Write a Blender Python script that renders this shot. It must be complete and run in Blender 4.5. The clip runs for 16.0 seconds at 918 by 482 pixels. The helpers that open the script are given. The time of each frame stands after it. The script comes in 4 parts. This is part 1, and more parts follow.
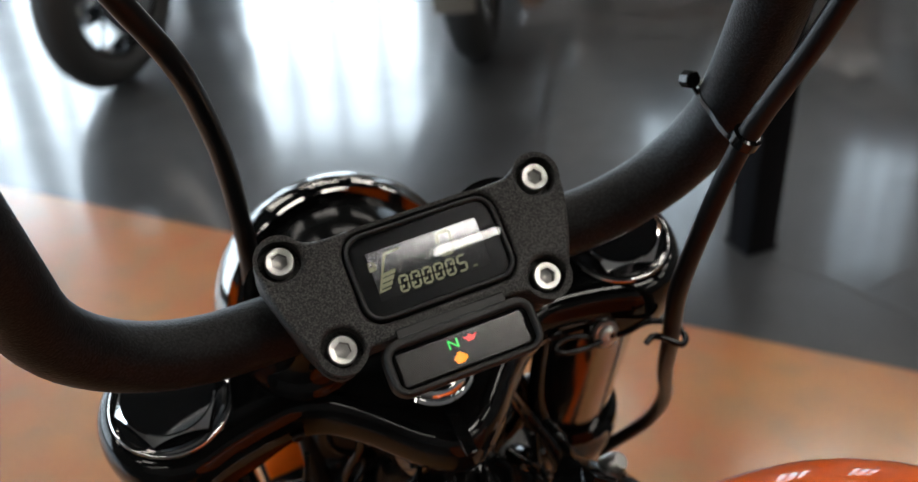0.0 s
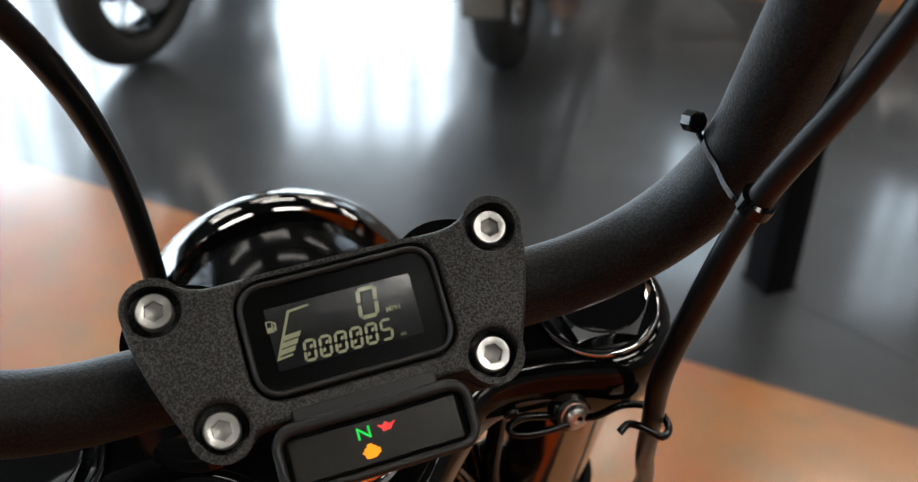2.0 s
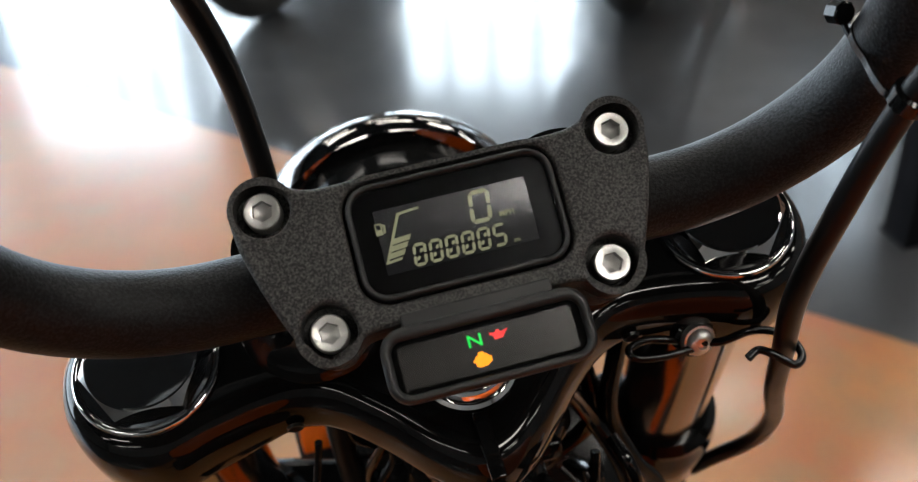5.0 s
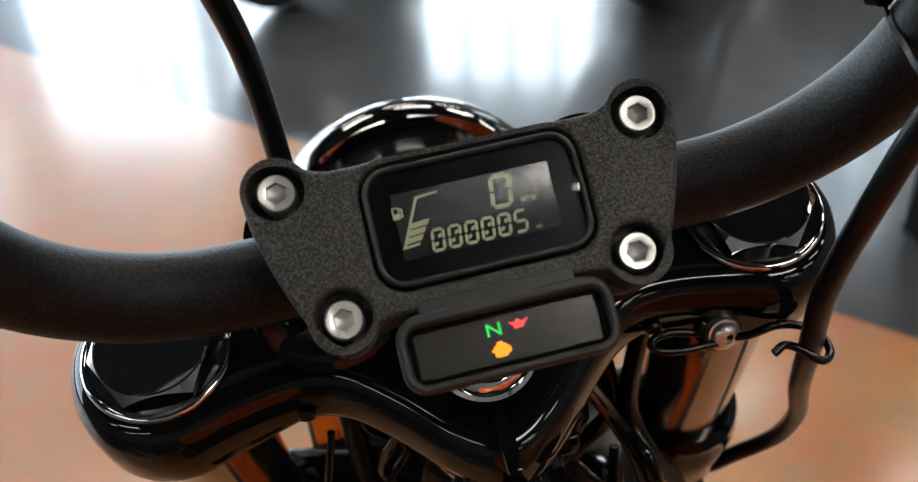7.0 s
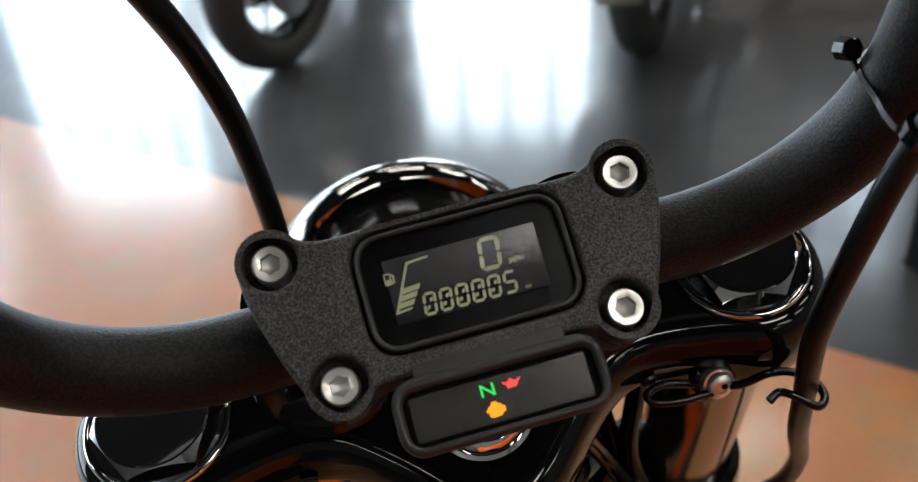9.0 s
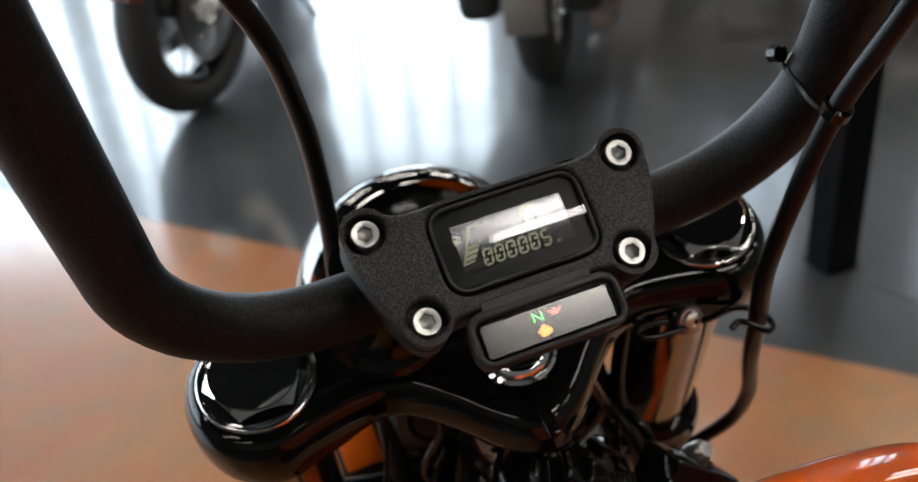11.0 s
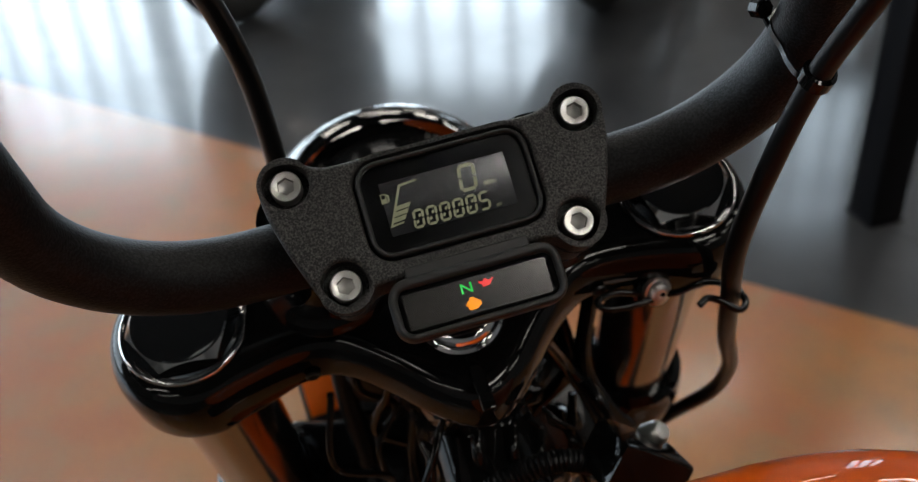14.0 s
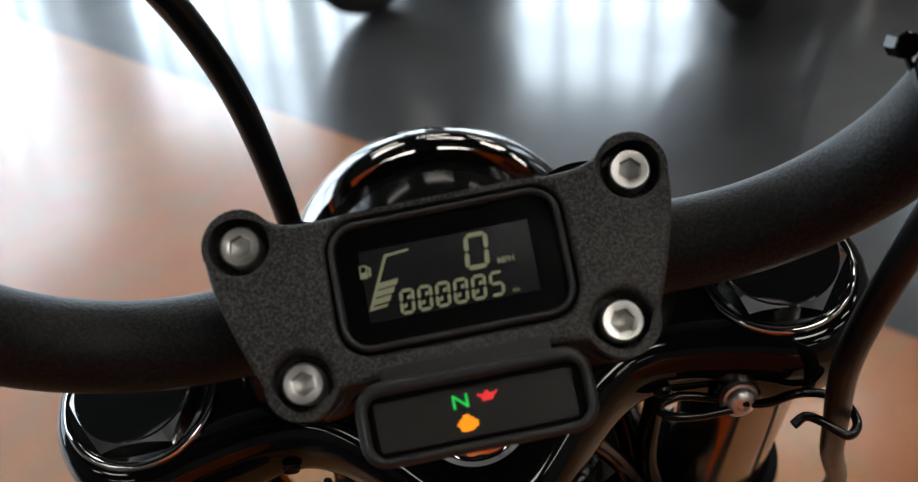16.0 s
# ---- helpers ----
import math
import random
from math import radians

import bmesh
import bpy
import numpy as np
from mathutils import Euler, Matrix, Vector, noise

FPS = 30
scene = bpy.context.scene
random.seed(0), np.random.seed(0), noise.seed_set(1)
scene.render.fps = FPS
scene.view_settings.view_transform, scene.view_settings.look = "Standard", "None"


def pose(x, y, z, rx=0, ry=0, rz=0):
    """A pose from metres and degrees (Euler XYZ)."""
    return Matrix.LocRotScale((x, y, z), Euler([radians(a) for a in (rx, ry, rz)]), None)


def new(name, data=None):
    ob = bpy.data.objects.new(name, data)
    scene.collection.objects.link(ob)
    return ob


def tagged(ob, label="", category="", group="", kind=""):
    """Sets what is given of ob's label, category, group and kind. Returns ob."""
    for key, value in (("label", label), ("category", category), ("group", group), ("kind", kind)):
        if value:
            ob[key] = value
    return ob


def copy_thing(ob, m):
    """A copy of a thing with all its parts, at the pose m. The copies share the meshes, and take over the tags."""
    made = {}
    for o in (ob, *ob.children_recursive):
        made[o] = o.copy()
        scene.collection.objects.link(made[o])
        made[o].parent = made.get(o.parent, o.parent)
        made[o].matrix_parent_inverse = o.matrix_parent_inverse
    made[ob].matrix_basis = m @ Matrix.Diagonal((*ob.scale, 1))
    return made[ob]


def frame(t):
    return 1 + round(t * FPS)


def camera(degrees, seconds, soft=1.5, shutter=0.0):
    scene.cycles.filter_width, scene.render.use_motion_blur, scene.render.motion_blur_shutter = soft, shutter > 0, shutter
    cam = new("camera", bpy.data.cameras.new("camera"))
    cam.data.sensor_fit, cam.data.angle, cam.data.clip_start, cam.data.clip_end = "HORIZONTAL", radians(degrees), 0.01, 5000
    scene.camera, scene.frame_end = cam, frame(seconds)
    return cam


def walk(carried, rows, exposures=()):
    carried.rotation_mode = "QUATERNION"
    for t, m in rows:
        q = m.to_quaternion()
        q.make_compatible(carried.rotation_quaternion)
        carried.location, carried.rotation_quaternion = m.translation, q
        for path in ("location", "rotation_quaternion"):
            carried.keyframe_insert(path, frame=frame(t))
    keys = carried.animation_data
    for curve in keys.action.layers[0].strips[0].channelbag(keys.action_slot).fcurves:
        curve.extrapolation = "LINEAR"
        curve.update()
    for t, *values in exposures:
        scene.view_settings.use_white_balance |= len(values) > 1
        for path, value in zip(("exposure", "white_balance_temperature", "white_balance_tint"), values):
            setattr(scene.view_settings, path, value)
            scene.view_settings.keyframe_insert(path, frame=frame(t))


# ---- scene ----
# camera and its walk
cam = camera(49.8, 16.0, soft=1.2)
cam.data.dof.use_dof = True
cam.data.dof.focus_distance = 0.345
cam.data.dof.aperture_fstop = 10.5
METRES, EYE, TILT, LEAN, TURN = 0.62, 1.2, -32.0, 2.5, 0.0
ROWS = [
    (0.0, 0.0, 0.0, 0.0, 0.0, 0.0, -0.0),
    (0.5, 0.0241, 0.0356, 0.001, -0.89, -0.64, -1.04),
    (1.0, 0.0442, 0.0871, 0.0243, 1.67, 0.46, -3.82),
    (1.5, 0.0449, 0.1254, 0.036, 1.31, 0.46, -3.93),
    (2.0, 0.0473, 0.1357, 0.0339, 1.17, 0.16, -4.72),
    (2.5, 0.049, 0.1258, 0.0087, 3.8, -1.55, -5.82),
    (3.0, 0.0483, 0.1175, 0.004, 6.91, -3.25, -4.58),
    (3.5, 0.0536, 0.1238, 0.0067, 7.11, -3.09, -4.57),
    (4.0, 0.0546, 0.1381, 0.0074, 7.65, -2.81, -4.33),
    (6.5, 0.0444, 0.1776, 0.0026, 9.1, -3.38, -6.37),
    (7.0, 0.0473, 0.1782, 0.0013, 9.17, -3.44, -5.89),
    (7.5, 0.0521, 0.1777, -0.0003, 9.16, -2.69, -4.55),
    (8.0, 0.0558, 0.1768, 0.0055, 9.39, -1.71, -3.92),
    (10.5, 0.0495, 0.0886, -0.0123, 8.08, 0.82, -1.52),
    (11.0, -0.0098, -0.0002, -0.0365, 4.0, 1.67, -0.18),
    (11.5, -0.0215, -0.0888, -0.0676, 0.53, 2.92, 0.9),
    (12.0, -0.0215, -0.108, -0.0702, 0.27, 3.73, -0.12),
    (12.5, -0.0211, -0.1044, -0.0811, 0.82, 4.16, -0.93),
    (13.0, -0.0166, -0.0921, -0.0761, 1.0, 3.65, -0.53),
    (13.5, -0.0076, -0.0613, -0.0478, 1.74, 1.68, -0.54),
    (14.0, 0.0595, 0.0619, -0.0089, 7.0, -2.98, -3.49),
    (14.5, 0.0924, 0.1671, 0.0034, 13.28, -4.92, -7.35),
    (15.0, 0.107, 0.1974, 0.0183, 14.43, -4.71, -7.78),
    (15.5, 0.1055, 0.2227, 0.0246, 14.5, -4.63, -7.85),
    (16.0, 0.0926, 0.2217, 0.0325, 14.65, -3.87, -7.19),
]
walk(cam, [(t, pose(0, 0, EYE, TILT, LEAN, TURN) @ pose(METRES * x, METRES * y, METRES * z, 90 + pitch, roll, yaw)) for t, x, y, z, yaw, pitch, roll in ROWS],
     exposures=[(0.0, 0.08), (0.5, 0.1), (1.5, 0.24), (2.5, 0.25), (4.0, 0.33), (6.5, 0.37), (8.0, 0.36), (10.5, 0.06), (11.5, -0.05), (12.5, -0.22), (13.5, -0.25), (14.5, -0.42), (15.2, -0.38), (16.0, -0.12)])

# ---- light ----
world = bpy.data.worlds.new("world")
scene.world = world
world.use_nodes = True
bg = world.node_tree.nodes["Background"]
sky = world.node_tree.nodes.new("ShaderNodeTexSky")
sky.sky_type, sky.sun_disc = "NISHITA", False
sky.sun_elevation, sky.sun_rotation = radians(40), radians(-60)
world.node_tree.links.new(sky.outputs["Color"], bg.inputs["Color"])
bg.inputs["Strength"].default_value = 0.1


def area_lamp(name, m, sx, sy, watts, colour):
    data = bpy.data.lights.new(name, "AREA")
    data.shape, data.size, data.size_y, data.energy, data.color = "RECTANGLE", sx, sy, watts, colour
    ob = new(name, data)
    ob.matrix_world = m
    return ob


ROOM_W, ROOM_E, ROOM_N, ROOM_S, ROOM_H = -5.2, 6.0, 6.9, -6.0, 4.0
DAY = (0.82, 0.92, 1.0)
# daylight through the shop windows, in the openings
area_lamp("window_light_north", pose(-2.5, ROOM_N + 0.1, 1.55, 90, 0, 180), 5.0, 2.5, 120, DAY)
area_lamp("window_light_west", pose(ROOM_W - 0.1, 2.9, 1.8, 90, 0, -90), 7.4, 2.9, 130, DAY)


# ---- materials ----
def nodes_of(name):
    m = bpy.data.materials.new(name)
    m.use_nodes = True
    return m, m.node_tree.nodes, m.node_tree.links, m.node_tree.nodes["Principled BSDF"]


def surface(name, colour, rough, metal=0.0, grain=0.0, grain_scale=600.0, bump=0.0, vary=0.15, vary_scale=25.0, coat=0.0, rough_vary=0.06, spec=0.5):
    """A surface with fine grain and large patches, both in the paint and in the gloss."""
    m, n, l, b = nodes_of(name)
    co = n.new("ShaderNodeTexCoord")
    big, fine = n.new("ShaderNodeTexNoise"), n.new("ShaderNodeTexNoise")
    big.inputs["Scale"].default_value, fine.inputs["Scale"].default_value = vary_scale, grain_scale
    big.inputs["Detail"].default_value, fine.inputs["Detail"].default_value = 5, 3
    l.new(co.outputs["Object"], big.inputs["Vector"])
    l.new(co.outputs["Object"], fine.inputs["Vector"])
    mix = n.new("ShaderNodeMixRGB")
    mix.inputs["Color1"].default_value = (*[c * (1 - vary) for c in colour], 1)
    mix.inputs["Color2"].default_value = (*[min(1, c * (1 + vary)) for c in colour], 1)
    l.new(big.outputs["Fac"], mix.inputs["Fac"])
    last = mix
    if grain:
        ramp = n.new("ShaderNodeMapRange")
        ramp.inputs["From Min"].default_value, ramp.inputs["From Max"].default_value = 0.56, 0.74
        l.new(fine.outputs["Fac"], ramp.inputs["Value"])
        speck = n.new("ShaderNodeMixRGB")
        speck.inputs["Color2"].default_value = (*[min(1, c * (1 + grain)) for c in colour], 1)
        l.new(ramp.outputs["Result"], speck.inputs["Fac"])
        l.new(mix.outputs["Color"], speck.inputs["Color1"])
        last = speck
    l.new(last.outputs["Color"], b.inputs["Base Color"])
    rr = n.new("ShaderNodeMapRange")
    rr.inputs["To Min"].default_value, rr.inputs["To Max"].default_value = max(0.0, rough - rough_vary), rough + rough_vary
    l.new(big.outputs["Fac"], rr.inputs["Value"])
    l.new(rr.outputs["Result"], b.inputs["Roughness"])
    b.inputs["Metallic"].default_value = metal
    b.inputs["Coat Weight"].default_value = coat
    b.inputs["Coat Roughness"].default_value = 0.03
    b.inputs["Specular IOR Level"].default_value = spec
    if bump:
        bp = n.new("ShaderNodeBump")
        bp.inputs["Strength"].default_value, bp.inputs["Distance"].default_value = bump, 0.0005
        l.new(fine.outputs["Fac"], bp.inputs["Height"])
        l.new(bp.outputs["Normal"], b.inputs["Normal"])
    return m


def polished(m, ior):
    """Raises the gloss of a glassy surface."""
    m.node_tree.nodes["Principled BSDF"].inputs["IOR"].default_value = ior
    return m


def glowing(name, colour, strength):
    m, n, l, b = nodes_of(name)
    b.inputs["Base Color"].default_value = (*colour, 1)
    b.inputs["Emission Color"].default_value = (*colour, 1)
    b.inputs["Emission Strength"].default_value = strength
    b.inputs["Roughness"].default_value = 0.4
    return m




def powder(name, dark, light, scale, rough, bump, spec):
    """Powder coat: a dense grain of darker and lighter specks, a little relief, and faint large patches."""
    m, n, l, b = nodes_of(name)
    co = n.new("ShaderNodeTexCoord")
    grains, patches, fine = (n.new("ShaderNodeTexNoise") for _ in range(3))
    for t, sc, de in ((grains, scale, 4), (patches, 30, 4), (fine, scale * 2.6, 2)):
        t.inputs["Scale"].default_value, t.inputs["Detail"].default_value = sc, de
        l.new(co.outputs["Object"], t.inputs["Vector"])
    add = n.new("ShaderNodeMath")
    add.operation = "MULTIPLY_ADD"
    add.inputs[1].default_value = 0.22
    l.new(patches.outputs["Fac"], add.inputs[0])
    l.new(grains.outputs["Fac"], add.inputs[2])
    ramp = n.new("ShaderNodeMapRange")
    ramp.inputs["From Min"].default_value, ramp.inputs["From Max"].default_value = 0.52, 0.78
    l.new(add.outputs["Value"], ramp.inputs["Value"])
    mix = n.new("ShaderNodeMixRGB")
    mix.inputs["Color1"].default_value, mix.inputs["Color2"].default_value = (*dark, 1), (*light, 1)
    l.new(ramp.outputs["Result"], mix.inputs["Fac"])
    l.new(mix.outputs["Color"], b.inputs["Base Color"])
    rr = n.new("ShaderNodeMapRange")
    rr.inputs["To Min"].default_value, rr.inputs["To Max"].default_value = rough - 0.1, rough + 0.12
    l.new(fine.outputs["Fac"], rr.inputs["Value"])
    l.new(rr.outputs["Result"], b.inputs["Roughness"])
    b.inputs["Specular IOR Level"].default_value = spec
    bp = n.new("ShaderNodeBump")
    bp.inputs["Strength"].default_value, bp.inputs["Distance"].default_value = bump, 0.0003
    l.new(grains.outputs["Fac"], bp.inputs["Height"])
    l.new(bp.outputs["Normal"], b.inputs["Normal"])
    return m


WRINKLE = powder("textured_black_powder_coat", (0.003, 0.0029, 0.0028), (0.076, 0.072, 0.068), 1250, 0.58, 1.0, 0.45)
BAR = powder("satin_black_bar_paint", (0.002, 0.002, 0.0022), (0.014, 0.0147, 0.0160), 1000, 0.46, 0.9, 0.2)
GLOSS = surface("gloss_black_enamel", (0.004, 0.004, 0.004), 0.06, vary=0.3, rough_vary=0.02, spec=0.26)
SHELL = surface("black_lamp_shell_paint", (0.004, 0.004, 0.004), 0.10, vary=0.3, rough_vary=0.04, spec=0.05)
PLASTIC = surface("matt_black_plastic", (0.010, 0.010, 0.010), 0.42, grain=0.4, grain_scale=3000, bump=0.15)
RUBBER = surface("black_cable_sheath", (0.005, 0.0051, 0.0053), 0.30, vary=0.3, vary_scale=60, spec=0.22)
WIRE = surface("black_wire_sheath", (0.004, 0.004, 0.004), 0.15, vary=0.3, spec=0.28)
TYRE = surface("tyre_rubber", (0.02, 0.02, 0.02), 0.7, grain=0.5, grain_scale=200, bump=0.3)
CHROME = surface("polished_chrome", (0.78, 0.77, 0.76), 0.07, metal=1.0, vary=0.05, rough_vary=0.03)
DARKCHROME = surface("dark_chrome", (0.20, 0.195, 0.19), 0.06, metal=1.0, vary=0.05, rough_vary=0.02)
CAPCHROME = surface("fork_cap_chrome", (0.58, 0.57, 0.56), 0.07, metal=1.0, vary=0.06, vary_scale=30, rough_vary=0.02)
SMOKECHROME = surface("smoked_chrome", (0.34, 0.34, 0.35), 0.12, metal=1.0, vary=0.2, vary_scale=30)
FORK = surface("fork_tube_steel", (0.42, 0.41, 0.40), 0.13, metal=1.0, vary=0.08, rough_vary=0.05)
ZINC = surface("zinc_plated_steel", (0.72, 0.71, 0.68), 0.34, metal=1.0, grain=0.12, grain_scale=1800, bump=0.2, vary=0.1)
# the shade inside the screw sockets is put into this darker steel
SOCKET_SHADE = surface("shaded_socket_steel", (0.42, 0.41, 0.39), 0.45, metal=0.8, vary=0.2)
ORANGE = surface("orange_tank_paint", (0.68, 0.098, 0.004), 0.30, grain=0.15, grain_scale=1500, vary=0.08, coat=1.0, spec=0.1)
AMBER = surface("amber_reflector", (1.0, 0.17, 0.006), 0.45, spec=0.2, grain=0.1, grain_scale=500)
amber_mix, amber_glow = AMBER.node_tree.nodes.new("ShaderNodeMixShader"), AMBER.node_tree.nodes.new("ShaderNodeBsdfTranslucent")
amber_glow.inputs["Color"].default_value = (1.0, 0.17, 0.006, 1)
amber_mix.inputs["Fac"].default_value = 0.1
AMBER.node_tree.links.new(AMBER.node_tree.nodes["Principled BSDF"].outputs["BSDF"], amber_mix.inputs[1])
AMBER.node_tree.links.new(amber_glow.outputs["BSDF"], amber_mix.inputs[2])
AMBER.node_tree.links.new(amber_mix.outputs["Shader"], AMBER.node_tree.nodes["Material Output"].inputs["Surface"])
GLASSBLACK = surface("black_display_mask", (0.004, 0.004, 0.004), 0.25, vary=0.2, rough_vary=0.02, spec=0.10)
BORDER = surface("black_lens_border", (0.004, 0.004, 0.004), 0.06, vary=0.2, rough_vary=0.02, spec=0.4)


def cover_glass(name):
    """Clear moulded plastic: see-through, with the gloss of its two faces."""
    m, n, l, b = nodes_of(name)
    clear, gloss, mix, fres = (n.new(k) for k in ("ShaderNodeBsdfTransparent", "ShaderNodeBsdfGlossy", "ShaderNodeMixShader", "ShaderNodeFresnel"))
    clear.inputs["Color"].default_value = (0.93, 0.93, 0.94, 1)
    gloss.inputs["Roughness"].default_value = 0.035
    fres.inputs["IOR"].default_value = 1.42
    l.new(fres.outputs["Fac"], mix.inputs["Fac"])
    l.new(clear.outputs["BSDF"], mix.inputs[1])
    l.new(gloss.outputs["BSDF"], mix.inputs[2])
    l.new(mix.outputs["Shader"], n["Material Output"].inputs["Surface"])
    n.remove(b)
    return m


COVER = cover_glass("clear_gauge_cover")
LCD = surface("lcd_polariser", (0.010, 0.010, 0.012), 0.19, vary=0.2, vary_scale=60, rough_vary=0.01, spec=0.85)
LENS = surface("smoked_lens", (0.036, 0.034, 0.032), 0.17, vary=0.04, vary_scale=120, rough_vary=0.004, spec=0.6)
polished(LCD, 2.0)
polished(LENS, 2.0)
DIGIT = glowing("lcd_segments", (0.62, 0.62, 0.36), 0.27)
DIGIT.node_tree.nodes["Principled BSDF"].inputs["Base Color"].default_value = (0.10, 0.10, 0.06, 1)
GREEN = glowing("green_telltale", (0.02, 0.75, 0.10), 0.5)
RED = glowing("red_telltale", (1.0, 0.05, 0.05), 0.6)
YELLOW = glowing("amber_telltale", (1.0, 0.32, 0.01), 0.85)
for lit in (DIGIT, GREEN, RED, YELLOW):
    polished(lit, 2.0)
    lit.node_tree.nodes["Principled BSDF"].inputs["Roughness"].default_value = 0.19
    lit.node_tree.nodes["Principled BSDF"].inputs["Specular IOR Level"].default_value = 0.85
WHITEPLASTIC = surface("white_connector_plastic", (0.6, 0.57, 0.52), 0.4, vary=0.1)
PLATE = surface("dull_plate", (0.15, 0.135, 0.115), 0.5, vary=0.2)
STEELPAINT = surface("black_post_paint", (0.004, 0.004, 0.005), 0.45, spec=0.1, vary=0.3, vary_scale=3, grain=0.3, grain_scale=60)
WALL = surface("wall_paint", (0.22, 0.215, 0.21), 0.7, vary=0.1, vary_scale=2, grain=0.1, grain_scale=90)
DARKWALL = surface("dark_wall_paint", (0.13, 0.13, 0.132), 0.7, vary=0.15, vary_scale=2, grain=0.1, grain_scale=90)
CEILING = surface("ceiling_paint", (0.006, 0.006, 0.006), 0.9, vary=0.15, vary_scale=2, spec=0.1)
ALU = surface("dark_window_frame", (0.05, 0.05, 0.05), 0.4, metal=0.6)
DAYLIGHT = glowing("daylight_backdrop", (0.73, 0.88, 1.0), 6.5)
TUBE = glowing("lamp_diffuser", (1.0, 0.95, 0.87), 15.0)
PANEL_LIGHT = glowing("panel_diffuser", (1.0, 0.95, 0.87), 20.0)
TAILRED = surface("red_lamp_lens", (0.5, 0.01, 0.01), 0.15)
ENGINE = surface("engine_alloy", (0.12, 0.12, 0.125), 0.3, metal=0.9, vary=0.3, vary_scale=12)
SEAT = surface("black_seat_leather", (0.02, 0.02, 0.02), 0.5, grain=0.4, grain_scale=300, bump=0.3)
DARKRED = surface("dark_red_paint", (0.12, 0.02, 0.02), 0.15, coat=1.0)


def floor_material(name, a, b_, c, rough, spec, coat, coat_rough):
    """Sealed, mottled concrete: clouds of stain, fine speckle, uneven gloss and scuffs."""
    m, n, l, b = nodes_of(name)
    co = n.new("ShaderNodeTexCoord")
    tex = []
    for scale, detail in ((2.4, 8), (11.0, 8), (120.0, 3)):
        t = n.new("ShaderNodeTexNoise")
        t.inputs["Scale"].default_value, t.inputs["Detail"].default_value = scale, detail
        t.inputs["Distortion"].default_value = 0.3
        l.new(co.outputs["Object"], t.inputs["Vector"])
        tex.append(t)
    m1, m2, m3 = (n.new("ShaderNodeMixRGB") for _ in range(3))
    for mix, lo, hi, t in ((m1, 0.34, 0.66, tex[0]), (m2, 0.44, 0.74, tex[1]), (m3, 0.5, 1.05, tex[2])):
        r = n.new("ShaderNodeMapRange")
        r.inputs["From Min"].default_value, r.inputs["From Max"].default_value = lo, hi
        l.new(t.outputs["Fac"], r.inputs["Value"])
        l.new(r.outputs["Result"], mix.inputs["Fac"])
    m1.inputs["Color1"].default_value, m1.inputs["Color2"].default_value = (*a, 1), (*b_, 1)
    m2.inputs["Color2"].default_value, m3.inputs["Color2"].default_value = (*c, 1), (*[x * 0.7 for x in a], 1)
    l.new(m1.outputs["Color"], m2.inputs["Color1"])
    l.new(m2.outputs["Color"], m3.inputs["Color1"])
    l.new(m3.outputs["Color"], b.inputs["Base Color"])
    rr = n.new("ShaderNodeMapRange")
    rr.inputs["To Min"].default_value, rr.inputs["To Max"].default_value = rough - 0.06, rough + 0.1
    l.new(tex[1].outputs["Fac"], rr.inputs["Value"])
    l.new(rr.outputs["Result"], b.inputs["Roughness"])
    bp = n.new("ShaderNodeBump")
    b.inputs["Specular IOR Level"].default_value = spec
    b.inputs["Coat Weight"].default_value = coat
    b.inputs["Coat Roughness"].default_value = coat_rough
    bp.inputs["Strength"].default_value, bp.inputs["Distance"].default_value = 0.015, 0.01
    l.new(tex[1].outputs["Fac"], bp.inputs["Height"])
    l.new(bp.outputs["Normal"], b.inputs["Normal"])
    return m


GREYFLOOR = floor_material("grey_sealed_concrete", (0.020, 0.0205, 0.022), (0.048, 0.0485, 0.050), (0.034, 0.034, 0.036), 0.34, 0.3, 0.8, 0.13)
RUSTFLOOR = floor_material("rust_stained_concrete", (0.31, 0.080, 0.010), (0.35, 0.142, 0.026), (0.24, 0.126, 0.038), 0.40, 0.7, 0.9, 0.16)


# ---- mesh helpers ----
def finish(name, bm, mat, angle=35, mats=None):
    me = bpy.data.meshes.new(name)
    bm.normal_update()
    smooth = []
    for f in bm.faces:
        level = len(f.verts) == 3 and any(len(e.link_faces) == 2 and e.calc_face_angle(9) < 0.004 for e in f.edges)
        smooth.append(not (level or len(f.verts) > 8))
    bm.to_mesh(me)
    bm.free()
    for m in (mats or [mat]):
        me.materials.append(m)
    me.set_sharp_from_angle(angle=radians(angle))
    me.polygons.foreach_set("use_smooth", smooth)
    return me


def rrect(cx, cy, w, h, r, k=6):
    """Corners of a rounded rectangle, counterclockwise."""
    out = []
    for sx, sy, a0 in ((1, 1, 0), (-1, 1, 90), (-1, -1, 180), (1, -1, 270)):
        for i in range(k + 1):
            a = radians(a0 + 90 * i / k)
            out.append((cx + sx * (w / 2 - r) + r * math.cos(a), cy + sy * (h / 2 - r) + r * math.sin(a)))
    return out


def ring(cx, cy, r, k=28):
    return [(cx + r * math.cos(2 * math.pi * i / k), cy + r * math.sin(2 * math.pi * i / k)) for i in range(k)]


